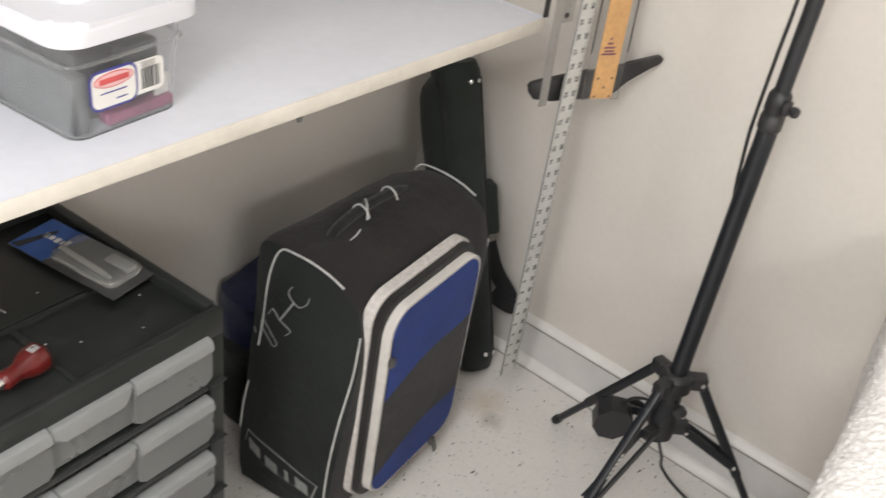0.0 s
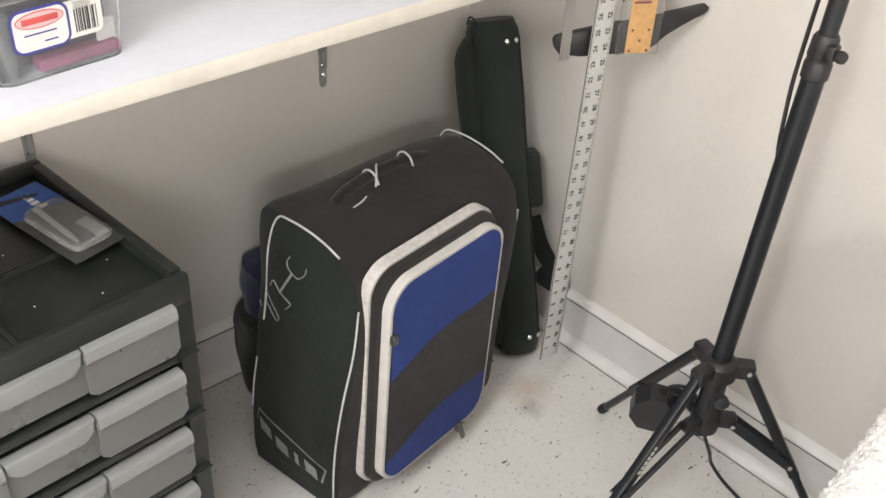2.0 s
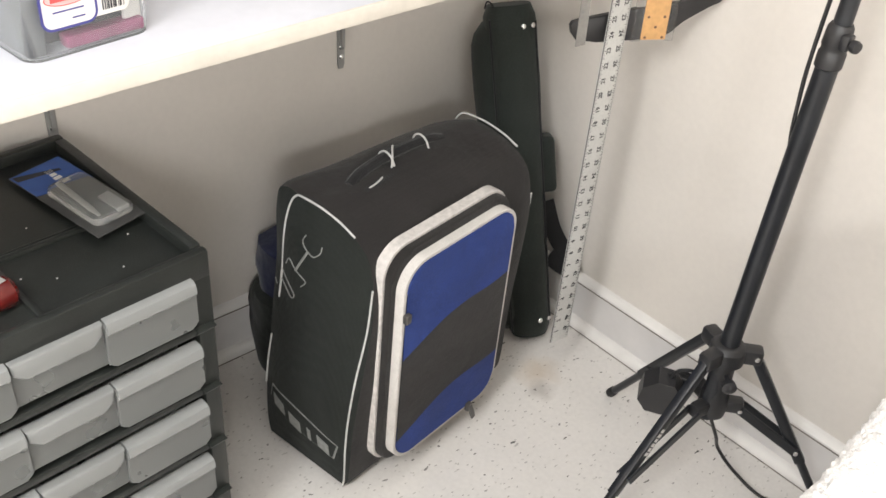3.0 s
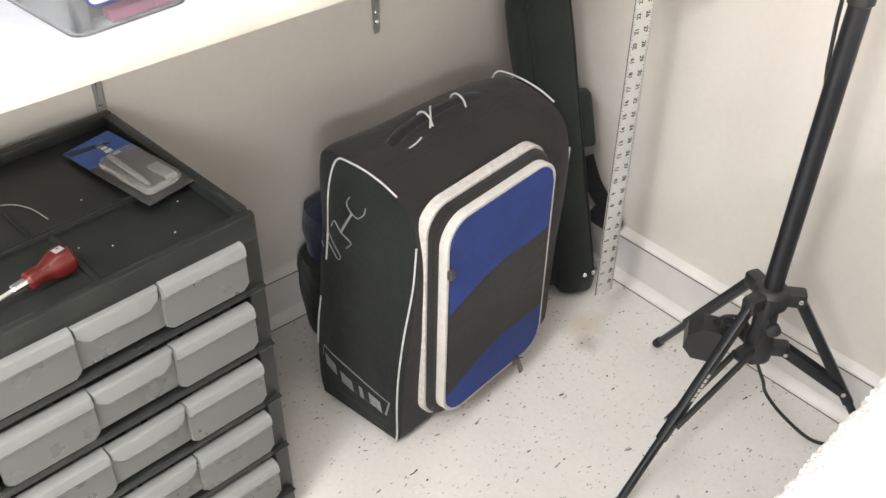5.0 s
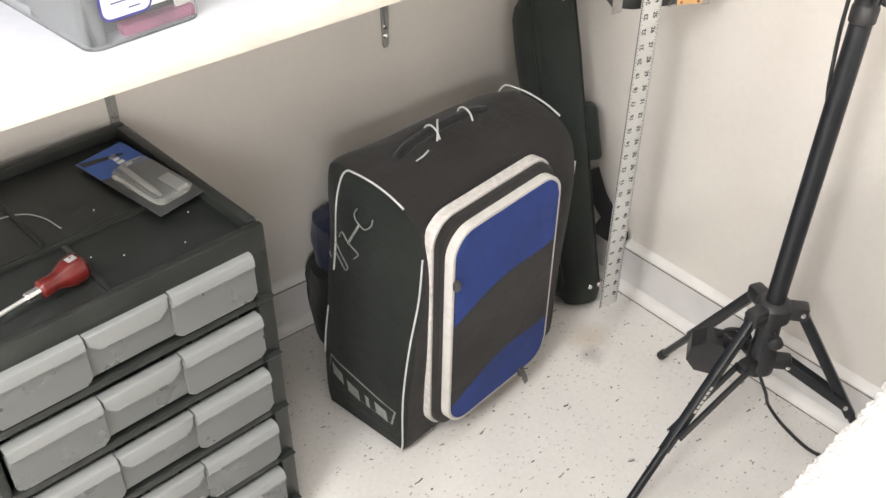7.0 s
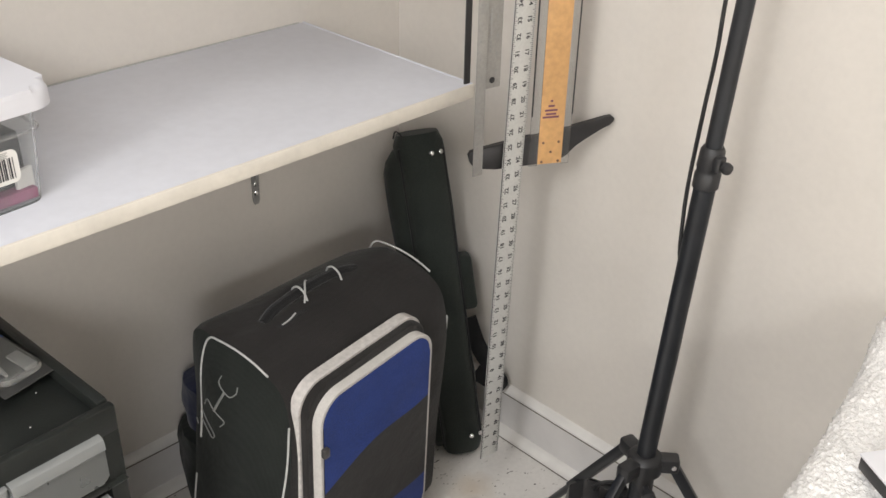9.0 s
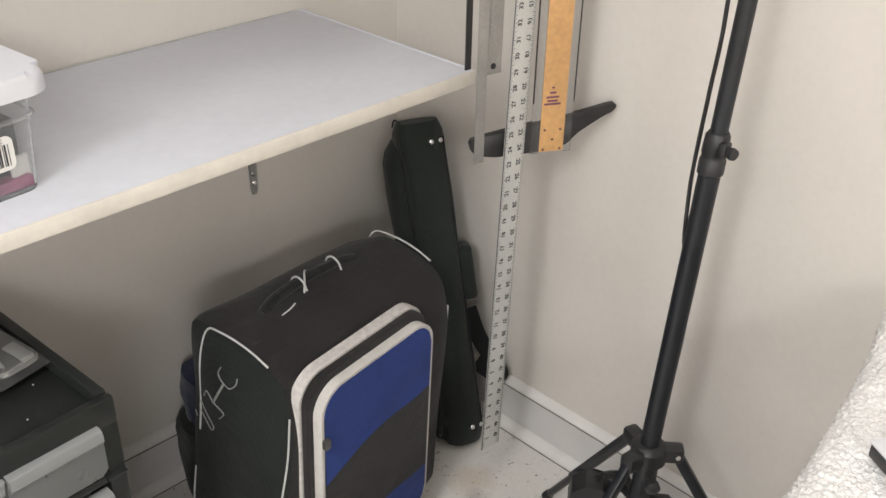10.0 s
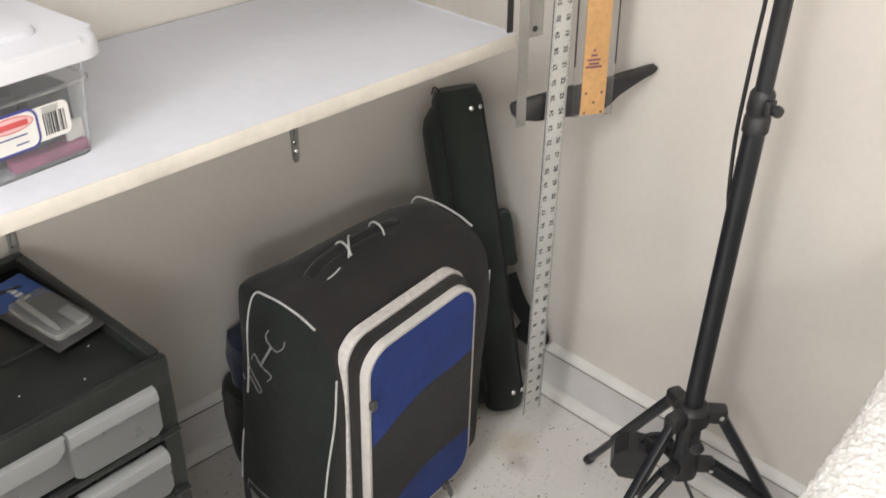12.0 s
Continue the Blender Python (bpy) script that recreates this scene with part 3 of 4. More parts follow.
# printed label on the front face
lb = part("label", prism(rounded_rect(-0.130, 0.036, -0.036, 0.074, 0.008, 5), 0.0014, 0.0020, "yzx"), M_PAPER, box, "white product label")
part("label_border", prism(rounded_rect(-0.134, 0.032, -0.072, 0.077, 0.012, 5), 0.0020, 0.0025, "yzx"), M_LABEL_BLUE, lb, "blue border")
part("label_field", prism(rounded_rect(-0.131, 0.035, -0.075, 0.074, 0.009, 5), 0.0025, 0.0030, "yzx"), M_PAPER, lb)
oval = [(-0.103 + 0.0255 * math.cos(a), 0.0645 + 0.0085 * math.sin(a)) for a in [2 * math.pi * i / 24 for i in range(24)]]
part("red_oval", prism(oval, 0.0030, 0.0034, "yzx"), M_RED, lb, "red oval outline")
small = [(-0.103 + (y + 0.103) * 0.955, 0.0645 + (z - 0.0645) * 0.86) for y, z in oval]
part("oval_field", prism(small, 0.0034, 0.0037, "yzx"), M_ROSE, lb, "pale pink oval")
part("print_bar", cuboid((0.0040, -0.103, 0.0645), (0.0006, 0.038, 0.0062), 0.0002), M_RED, lb, "red printed bar")
for k in range(4):
    part("print_bar", cuboid((0.0023, -0.057, 0.0715 - 0.0018 * k), (0.0005, 0.020 - 0.003 * (k % 2), 0.0007)), M_GREY_PRINT, lb, "small grey print")
for k in range(2):
    part("print_bar", cuboid((0.0032, -0.104 + 0.010 * k, 0.051 - 0.009 * k), (0.0005, 0.034 - 0.020 * k, 0.0014)), M_LABEL_BLUE, lb)
rnd = random.Random(9)
y = -0.066
while y < -0.042:
    w = rnd.choice((0.0007, 0.0012, 0.0018))
    part("barcode_bar", cuboid((0.0023, y, 0.053), (0.0005, w, 0.024)), M_INK, lb)
    y += w + rnd.choice((0.0010, 0.0016))
for k, (yy, sx, sy, hh, mt, tilt) in enumerate(((-0.040, 0.085, 0.050, 0.072, M_GREYBOX, 3), (-0.096, 0.085, 0.048, 0.078, M_INK, -4), (-0.137, 0.13, 0.020, 0.066, M_GREYBOX, 1), (-0.045, 0.11, 0.058, 0.066, M_TEAL, -5), (-0.112, 0.11, 0.056, 0.060, M_GREYBOX, 4), (-0.060, 0.018, 0.090, 0.014, M_PINK, 0), (-0.024, 0.006, 0.024, 0.036, M_PAPER, 8))):
    xx = -0.075 if k < 3 else (-0.19 if k < 5 else -0.018)
    ob = link_mesh("packet", cuboid((0, 0, hh / 2), (sx, sy, hh), 0.003), mt)
    ob.matrix_world = BOX @ pose(xx, yy, 0.0042, 0, 0, tilt)
    tagged(ob, "small packet of supplies inside the storage box", "packet", "box contents")

# ---- wheeled bag ----
BAG = pose(0.012, -0.455, 0, 0, 0, 98.5)
# local: x along the width (0 to W), y to the back (depth), z up
W = 0.392
bag = thing("wheeled_bag", BAG, "black wheeled sports bag with blue front pocket and white piping", "bag")
PROFILE = [(0.030, 0.004), (0.019, 0.03), (0.013, 0.12), (0.002, 0.24), (-0.005, 0.35), (-0.001, 0.41), (0.012, 0.455), (0.043, 0.479), (0.085, 0.492), (0.120, 0.495), (0.152, 0.490), (0.182, 0.480), (0.204, 0.464), (0.214, 0.42), (0.214, 0.36), (0.214, 0.2), (0.214, 0.05), (0.208, 0.004)]


def lean_x(t, z):
    """The slack bag sags sideways towards its top, more at its first end than at the other."""
    k = min(1.0, max(0.0, (z - 0.04) / 0.43))
    return (0.030 - 0.027 * t) * k * k * (3 - 2 * k) + 0.004 * (1 - t)


def bag_shell():
    """The bag's body: the side profile carried across its width, swollen in the middle and slack at the ends."""
    b = bmesh.new()
    outline = [(p.x, p.y) for p in smooth_path([(y, z, 0) for y, z in PROFILE], 4)]
    rows = []
    cols = 26
    for i in range(cols + 1):
        t = i / cols
        x = W * t
        end = min(t, 1 - t)
        pinch = 0.004 * max(0.0, 1 - end / 0.06) ** 2
        row = []
        for y, z in outline:
            cy, cz = 0.105, 0.25
            dy, dz = cy - y, cz - z
            ln = math.hypot(dy, dz)
            sag = (0.016 * (1 - t) - 0.010 * t) * min(1.0, max(0.0, (y - 0.13) / 0.05)) if z > 0.4 else 0
            wob = 0.004 * noise.noise(Vector((x * 9, y * 9, z * 9)))
            s = min(1.0, max(0.0, (y - 0.13) / 0.085)) ** 2 * min(1.0, max(0.0, (z - 0.12) / 0.25))
            xs = W / 2 + (x - W / 2) * (1 - 0.05 * s) + lean_x(t, z)
            row.append(b.verts.new((xs, y + dy / ln * (pinch + wob), max(0.002, z + dz / ln * (pinch + wob) + sag))))
        rows.append(row)
    n = len(outline)
    for a, c in zip(rows, rows[1:]):
        for i in range(n):
            b.faces.new((a[i], c[i], c[(i + 1) % n], a[(i + 1) % n]))
    return b, rows, outline


b, rows, outline = bag_shell()
side_l = [v.co.copy() for v in rows[0]]
side_r = [v.co.copy() for v in rows[-1]]
part("body", b, M_CLOTH, bag)


def side_panel(ring, out):
    """A gently bulging end panel of the bag."""
    b = bmesh.new()
    c = Vector((ring[0].x + 0.006, 0.105, 0.25))
    last = None
    for k in (1.0, 0.93, 0.8, 0.6, 0.35):
        cur = [b.verts.new(c + (p - c) * k + Vector((out * 0.012 * (1 - k ** 4), 0, 0))) for p in ring]
        if last:
            for i in range(len(ring)):
                b.faces.new((last[i], last[(i + 1) % len(ring)], cur[(i + 1) % len(ring)], cur[i]))
        last = cur
    b.faces.new(last)
    return b


near_panel = part("end_panel", side_panel(side_l, -1), M_CLOTH_SIDE, bag, "dark end panel", smooth=60)
far_panel = part("end_panel", side_panel(side_r, 1), M_CLOTH_SIDE, bag, "dark end panel", smooth=60)


def end_x(side, y, z):
    """Where the end panel stands at depth y."""
    s = min(1.0, max(0.0, (y - 0.13) / 0.085)) ** 2 * min(1.0, max(0.0, (z - 0.12) / 0.25))
    return W / 2 + side * (W / 2) * (1 - 0.05 * s) + side * 0.002 + lean_x((side + 1) / 2, z)


bpy.context.view_layer.update()


def panel_x(y, z, side=-1):
    """Where an end panel's cloth lies at a depth and height."""
    panel = near_panel if side < 0 else far_panel
    hit, place, _, _ = panel.ray_cast((W / 2 + side * 0.5, y, z), (-side, 0, 0))
    return place.x if hit else end_x(side, y, z)


TOP_SEAM = [(0.037, 0.477), (0.065, 0.488), (0.100, 0.495), (0.135, 0.496), (0.154, 0.492), (0.166, 0.473), (0.174, 0.43), (0.181, 0.36), (0.187, 0.30)]
LOW_SEAM = [(0.000, 0.405), (0.004, 0.33), (0.015, 0.24), (0.022, 0.16), (0.025, 0.10), (0.028, 0.03), (0.032, 0.008)]
REAR_SEAM = [(0.203, 0.22), (0.209, 0.17), (0.211, 0.12)]
for sd in (-1, 1):
    for seam in (TOP_SEAM, LOW_SEAM, REAR_SEAM):
        c = [(y, z) if seam is LOW_SEAM else (y, z - 0.001) for y, z in seam]
        part("piping", tube(smooth_path([(sd * max(sd * end_x(sd, y, z), sd * panel_x(y, z, sd)) + sd * 0.0004, y, z) for y, z in c], 6), 0.0016, 8), M_PIPE, bag, "pale piping")

# front pocket in two layers
def band(x0, z0, x1, z1, r, y0, y1, thick):
    """A closed strip that follows a rounded outline, from depth y0 to y1."""
    b = bmesh.new()
    outer = rounded_rect(x0, z0, x1, z1, r, 8)
    inner = rounded_rect(x0 + thick, z0 + thick, x1 - thick, z1 - thick, max(0.004, r - thick), 8)
    rings = [[b.verts.new((x, y, z)) for x, z in pts] for pts, y in ((outer, y0), (outer, y1), (inner, y1), (inner, y0))]
    n = len(outer)
    for a, c in zip(rings, rings[1:] + rings[:1]):
        for i in range(n):
            b.faces.new((a[i], a[(i + 1) % n], c[(i + 1) % n], c[i]))
    bmesh.ops.recalc_face_normals(b, faces=b.faces)
    edges = [e for e in b.edges if abs(e.verts[0].co.y - y1) < 1e-6 and abs(e.verts[1].co.y - y1) < 1e-6]
    bmesh.ops.bevel(b, geom=edges, offset=0.0015, segments=2, profile=0.5, affect="EDGES")
    return b


PX0, PX1, PZ0, PZ1 = 0.039, 0.316, 0.042, 0.467
part("pocket_zip", band(PX0, PZ0, PX1, PZ1, 0.046, 0.006, -0.013, 0.006), M_TAPE, bag, "off-white woven zip tape")
part("pocket_layer", prism(rounded_rect(PX0 + 0.005, PZ0 + 0.005, PX1 - 0.005, PZ1 - 0.005, 0.041, 8), 0.010, -0.026, "xzy", 0.006, 3), M_CLOTH, bag)
part("zip_teeth", band(PX0 + 0.0062, PZ0 + 0.0062, PX1 - 0.0062, PZ1 - 0.0062, 0.040, -0.0125, -0.0195, 0.0016), M_ZIP, bag, "raised zip teeth")
IX0, IX1, IZ0, IZ1 = 0.053, 0.309, 0.056, 0.450
part("pocket_zip", band(IX0, IZ0, IX1, IZ1, 0.046, -0.0255, -0.0415, 0.0068), M_ZIP, bag, "white zip tape")
QX0, QX1, QZ0, QZ1 = 0.0595, 0.3025, 0.0625, 0.4435


def stripe(lower, upper, y):
    """A stripe of the pocket's cloth between two curved seams, inside the rounded outline."""
    b = bmesh.new()
    cols, r = 40, 0.040
    rows = []
    for i in range(cols + 1):
        t = i / cols
        x = QX0 + (QX1 - QX0) * t
        e = min(x - QX0, QX1 - x)
        cut = r - math.sqrt(max(0, r * r - (r - e) ** 2)) if e < r else 0
        lo, hi = QZ0 + cut, QZ1 - cut
        z0 = min(max(lower(t), lo), hi)
        z1 = max(min(upper(t), hi), lo, z0)
        col = []
        for k in range(5):
            z = z0 + (z1 - z0) * k / 4
            puff = 0.004 * math.sin(math.pi * t) * math.sin(math.pi * (z - QZ0) / (QZ1 - QZ0))
            col.append((x, z, y - puff))
        rows.append(col)
    front = [[b.verts.new((x, d, z)) for x, z, d in col] for col in rows]
    rear = [[b.verts.new((x, -0.026, z)) for x, z, d in col] for col in rows]
    for g, flip in ((front, False), (rear, True)):
        for a, c in zip(g, g[1:]):
            for k in range(4):
                f = (a[k], c[k], c[k + 1], a[k + 1])
                b.faces.new(f[::-1] if flip else f)
    for i in range(cols):
        b.faces.new((front[i][0], rear[i][0], rear[i + 1][0], front[i + 1][0]))
        b.faces.new((front[i][4], front[i + 1][4], rear[i + 1][4], rear[i][4]))
    bmesh.ops.remove_doubles(b, verts=b.verts, dist=1e-6)
    return b


def seam_hi(t):
    return 0.285 + 0.045 * t + 0.012 * math.sin(5.2 * t - 0.6)


def seam_lo(t):
    return 0.118 + 0.045 * t + 0.013 * math.sin(5.4 * t - 1.0)


part("pocket_panel", stripe(lambda t: seam_hi(t), lambda t: 1.0, -0.0425), M_BLUE, bag, "royal blue upper panel")
part("pocket_panel", stripe(lambda t: seam_lo(t), lambda t: seam_hi(t), -0.0425), M_CLOTH, bag, "black middle panel")
part("pocket_panel", stripe(lambda t: 0.0, lambda t: seam_lo(t), -0.0425), M_BLUE, bag, "royal blue lower panel")


def zip_pull(x, z, tilt, parent):
    zp = part("zip_pull", cuboid((x, -0.0455, z), (0.011, 0.009, 0.016), 0.002), M_NICKEL, parent, "nickel zip slider")
    tab = prism([(-0.0042, -0.036), (0.0042, -0.036), (0.0050, -0.020), (0.0036, 0), (-0.0036, 0), (-0.0050, -0.020)], -0.0535, -0.0505, "xzy", 0.0006)
    part("pull_tab", tab, M_NICKEL, zp).matrix_local = pose(x, 0, z + 0.002, 0, tilt, 0)
    return zp


zip_pull(IX0 + 0.006, 0.362, 0, bag)
zip_pull(IX1 - 0.070, IZ0 + 0.005, -20, bag)
# the pocket hangs on a front that recedes towards the floor
SLOPE = Matrix(((1, 0, 0, 0), (0, 1, -0.034, 0.0175), (0, 0, 1, 0), (0, 0, 0, 1)))
for ob in [o for o in bag.children if o.name.split(".")[0] in ("pocket_zip", "pocket_layer", "zip_teeth", "pocket_panel", "zip_pull")]:
    for piece in (ob, *ob.children):
        inner = piece.matrix_local.copy() if piece is not ob else Matrix.Identity(4)
        piece.data.transform(inner.inverted() @ SLOPE @ inner)
# grab handle lying in a recess of the top
HANDLE_BACK = (0.0, -0.024, 0.004)
part("handle_patch", sweep(smooth_path([(0.11, 0.138, 0.485), (0.17, 0.141, 0.487), (0.23, 0.141, 0.487), (0.30, 0.138, 0.485)], 6), rounded_rect(-0.026, -0.003, 0.026, 0.004, 0.003, 2)), M_WEB, bag).location = HANDLE_BACK
part("handle", tube(smooth_path([(0.105, 0.146, 0.485), (0.135, 0.150, 0.495), (0.205, 0.152, 0.499), (0.275, 0.150, 0.495), (0.308, 0.146, 0.486)], 6), 0.009, 10), M_WEB, bag, "padded carrying handle").location = HANDLE_BACK
for cx, lean in ((0.185, 0.0), (0.200, 0.022), (0.262, 0.0)):
    pts = [(cx - lean, 0.131, 0.490), (cx - lean * 0.6, 0.138, 0.504), (cx, 0.151, 0.5095), (cx + lean * 0.6, 0.162, 0.503), (cx + lean, 0.166, 0.488)]
    part("handle_cord", tube(smooth_path(pts, 5), 0.0016, 7), M_PIPE, bag, "pale cord loop round the handle").location = HANDLE_BACK
part("handle_cord", tube(smooth_path([(0.118, 0.118, 0.4890), (0.135, 0.119, 0.4905), (0.150, 0.123, 0.4915)], 5), 0.0014, 7), M_PIPE, bag, "pale cord end").location = HANDLE_BACK
# grey emblem on the end panel, drawn as plain hooked strokes
def stroke(pts, r=0.0010, sharp=3):
    return tube(smooth_path([(panel_x(y, z) - 0.0008, y, z) for y, z in pts], sharp), r, 6)


emblem = part("emblem", stroke([(0.124, 0.443), (0.129, 0.433), (0.126, 0.425), (0.117, 0.419), (0.105, 0.416), (0.093, 0.427), (0.091, 0.438)]), M_EMBLEM, bag, "grey hook-shaped emblem")
part("emblem_stroke", stroke([(0.117, 0.419), (0.128, 0.398), (0.139, 0.378)], 0.0021), M_EMBLEM, emblem)
part("emblem_stroke", stroke([(0.166, 0.374), (0.156, 0.389), (0.139, 0.378), (0.118, 0.371), (0.117, 0.366), (0.125, 0.357)]), M_EMBLEM, emblem)
part("emblem_stroke", stroke([(0.181, 0.355), (0.186, 0.339), (0.168, 0.330), (0.150, 0.322), (0.141, 0.333), (0.161, 0.344), (0.181, 0.355)]), M_EMBLEM, emblem)
part("emblem_stroke", stroke([(0.206, 0.320), (0.198, 0.315)]), M_EMBLEM, emblem)
# lower end panel: framed plate with four plain blocks
PLATE = [(0.037, 0.096), (0.188, 0.133), (0.194, 0.104), (0.151, 0.073), (0.046, 0.063)]


def on_panel(pts, proud, thick, cuts=5):
    """A flat patch that lies on the end panel, following its bulge."""
    b = bmesh.new()
    ring = []
    for (y0, z0), (y1, z1) in zip(pts, pts[1:] + pts[:1]):
        ring += [(y0 + (y1 - y0) * k / cuts, z0 + (z1 - z0) * k / cuts) for k in range(cuts)]
    cy, cz = sum(y for y, _ in ring) / len(ring), sum(z for _, z in ring) / len(ring)
    rings = []
    for k in (1.0, 0.85, 0.7, 0.55, 0.4, 0.25, 0.1):
        rings.append([b.verts.new((panel_x(cy + (y - cy) * k, cz + (z - cz) * k) - proud - thick, cy + (y - cy) * k, cz + (z - cz) * k)) for y, z in ring])
    skirt = [b.verts.new((panel_x(y, z) - proud, y, z)) for y, z in ring]
    for r0, r1 in zip([skirt] + rings, rings):
        for i in range(len(ring)):
            b.faces.new((r0[i], r0[(i + 1) % len(ring)], r1[(i + 1) % len(ring)], r1[i]))
    b.faces.new(rings[-1])
    return b


def inset(pts, d):
    """The outline drawn in by d towards its middle."""
    cy, cz = sum(y for y, _ in pts) / len(pts), sum(z for _, z in pts) / len(pts)
    wide, high = max(y for y, _ in pts) - min(y for y, _ in pts), max(z for _, z in pts) - min(z for _, z in pts)
    return [(cy + (y - cy) * (1 - 2 * d / wide), cz + (z - cz) * (1 - 2.2 * d / high)) for y, z in pts]


plate = part("name_plate", on_panel(PLATE, 0.0, 0.0012), M_EMBLEM, bag, "grey framed plate with plain blocks")
part("plate_field", on_panel(inset(PLATE, 0.0026), 0.0012, 0.0008), M_CLOTH_SIDE, plate)
for y, z, w, tilt in ((0.167, 0.104, 0.024, 0.5), (0.131, 0.087, 0.026, 0.32), (0.098, 0.083, 0.008, 0.25), (0.066, 0.081, 0.026, 0.22)):
    block = [(y - w / 2, z - 0.0115 - tilt * w / 2), (y + w / 2, z - 0.0115 + tilt * w / 2), (y + w / 2 + 0.002, z + 0.0115 + tilt * w / 2), (y - w / 2 + 0.002, z + 0.0115 - tilt * w / 2)]
    part("print_block", on_panel(block, 0.0034, 0.0006, 3), M_EMBLEM, plate)

# ---- second bag behind ----
back_bag = thing("duffel_bag", pose(-0.335, -0.262, 0, 0, 0, 92), "navy blue and black duffel bag slumped against the wall", "bag")


def lump(sx, sy, sz, r, seed):
    b = bmesh.new()
    bmesh.ops.create_cube(b, size=1)
    bmesh.ops.subdivide_edges(b, edges=b.edges, cuts=6, use_grid_fill=True)
    for v in b.verts:
        p = v.co * 2
        q = Vector((p.x * math.sqrt(1 - p.y * p.y / 3.2), p.y * math.sqrt(1 - p.x * p.x / 3.2), p.z * math.sqrt(1 - (p.x * p.x + p.y * p.y) / 7)))
        q = Vector((q.x * sx / 2, q.y * sy / 2, q.z * sz / 2))
        q += q.normalized() * r * noise.noise(q * 16 + Vector((seed, 0, 0)))
        v.co = q + Vector((0, 0, sz / 2))
    for v in b.verts:
        v.co.z = max(0.001, v.co.z)
    return b


# black lower body; its shape also stands in for shade beside the wheeled bag
part("lower_body", lump(0.285, 0.17, 0.17, 0.02, 2), M_CASE, back_bag, smooth=60)
bm_top = lump(0.29, 0.15, 0.13, 0.015, 7)
bm_top.transform(pose(0.02, 0.005, 0.13))
part("upper_body", bm_top, M_NAVY, back_bag, "navy blue upper part", smooth=60)
part("strap", sweep(smooth_path([(-0.10, -0.085, 0.02), (-0.12, -0.095, 0.12), (-0.09, -0.085, 0.22)], 6), rounded_rect(-0.014, -0.0015, 0.014, 0.0015, 0.001, 1)), M_WEB, back_bag)

# ---- long black case in the corner ----
foot, head = Vector((-0.124, 0.060, 0.004)), Vector((-0.308, 0.104, 0.602))
axis = (head - foot).normalized()
side = Vector((0.62, 0.78, 0)).normalized()
side = (side - axis * side.dot(axis)).normalized()
frontv = axis.cross(side)
m = Matrix((side, frontv, axis)).transposed().to_4x4()
m.translation = foot
LEN = (head - foot).length
case = thing("tripod_case", m, "long black padded carrying case leaning in the corner", "case")


def case_body():
    b = bmesh.new()
    rows = []
    steps = 34
    for i in range(steps + 1):
        t = i / steps
        k = min(1, 0.80 + 0.20 * math.sqrt(min(1, min(t, 1 - t) / 0.045)))
        w = (0.086 + 0.008 * t) * k
        d = 0.090 * k
        ring = []
        for x, y in rounded_rect(-w / 2 + 0.005, -d / 2, w / 2 + 0.005, d / 2, 0.037 * k, 6):
            wob = 1 + 0.05 * noise.noise(Vector((x * 20, y * 20, t * 6)))
            ring.append(b.verts.new((x * wob, y * wob, LEN * t)))
        rows.append(ring)
    for a, c in zip(rows, rows[1:]):
        for i in range(len(a)):
            b.faces.new((a[i], a[(i + 1) % len(a)], c[(i + 1) % len(a)], c[i]))
    b.faces.new(rows[0][::-1])
    b.faces.new(rows[-1])
    return b


part("body", case_body(), M_CASE, case, smooth=50)
part("seam", tube([(0.044, -0.028, 0.03), (0.046, -0.028, LEN * 0.5), (0.047, -0.028, LEN - 0.03)], 0.0022, 6), M_WEB, case)
lobe = bmesh.new()
rows = []
for i in range(31):
    t = i / 30
    z = 0.012 + (LEN - 0.040) * t
    k = min(1.0, 0.30 + 0.70 * math.sqrt(min(1.0, min(t, 1 - t) / 0.06)))
    rows.append([lobe.verts.new((-0.036 + 0.030 * k * math.cos(q) * (1 + 0.05 * math.sin(t * 17)), 0.002 + 0.043 * k * math.sin(q) * (1 + 0.04 * math.sin(t * 23 + 1)), z)) for q in [2 * math.pi * n / 18 for n in range(18)]])
for r0, r1 in zip(rows, rows[1:]):
    for n in range(18):
        lobe.faces.new((r0[n], r0[(n + 1) % 18], r1[(n + 1) % 18], r1[n]))
lobe.faces.new(rows[0][::-1])
lobe.faces.new(rows[-1])
part("side_roll", lobe, M_CASE, case, "softer rounded side of the case", smooth=60)
part("seam", tube([(-0.030, -0.0455, 0.02), (-0.032, -0.046, LEN * 0.5), (-0.034, -0.0455, LEN - 0.02)], 0.0020, 6), M_WEB, case)
for z in (0.038, LEN - 0.036):
    for x in (0.024, 0.041):
        part("stud", lathe([(0.0045, 0), (0.0045, 0.0014), (0.003, 0.0026), (0.001, 0.003)], 12, pose(x, -0.0445 if x < 0.04 else -0.037, z, 90, 0, 0 if x < 0.04 else 35)), M_CHROME, case, "nickel stud")
part("side_pocket", cuboid((0.057, 0.0, 0.335), (0.030, 0.05, 0.105), 0.009, 3), M_CASE, case)
part("shoulder_strap", sweep(smooth_path([(0.052, 0.0, 0.26), (0.064, 0.0, 0.20), (0.088, -0.002, 0.145), (0.096, -0.004, 0.118), (0.080, -0.004, 0.125), (0.052, 0.0, 0.150)], 6), rounded_rect(-0.016, -0.002, 0.016, 0.002, 0.0015, 2), up=(0, 1, 0)), M_WEB, case, "loose webbing shoulder strap")
part("top_cord", tube(smooth_path([(-0.04, -0.03, LEN - 0.002), (-0.035, -0.034, LEN + 0.010), (-0.028, -0.034, LEN + 0.006), (-0.024, -0.03, LEN - 0.002)], 5), 0.0015, 6), M_WEB, case)

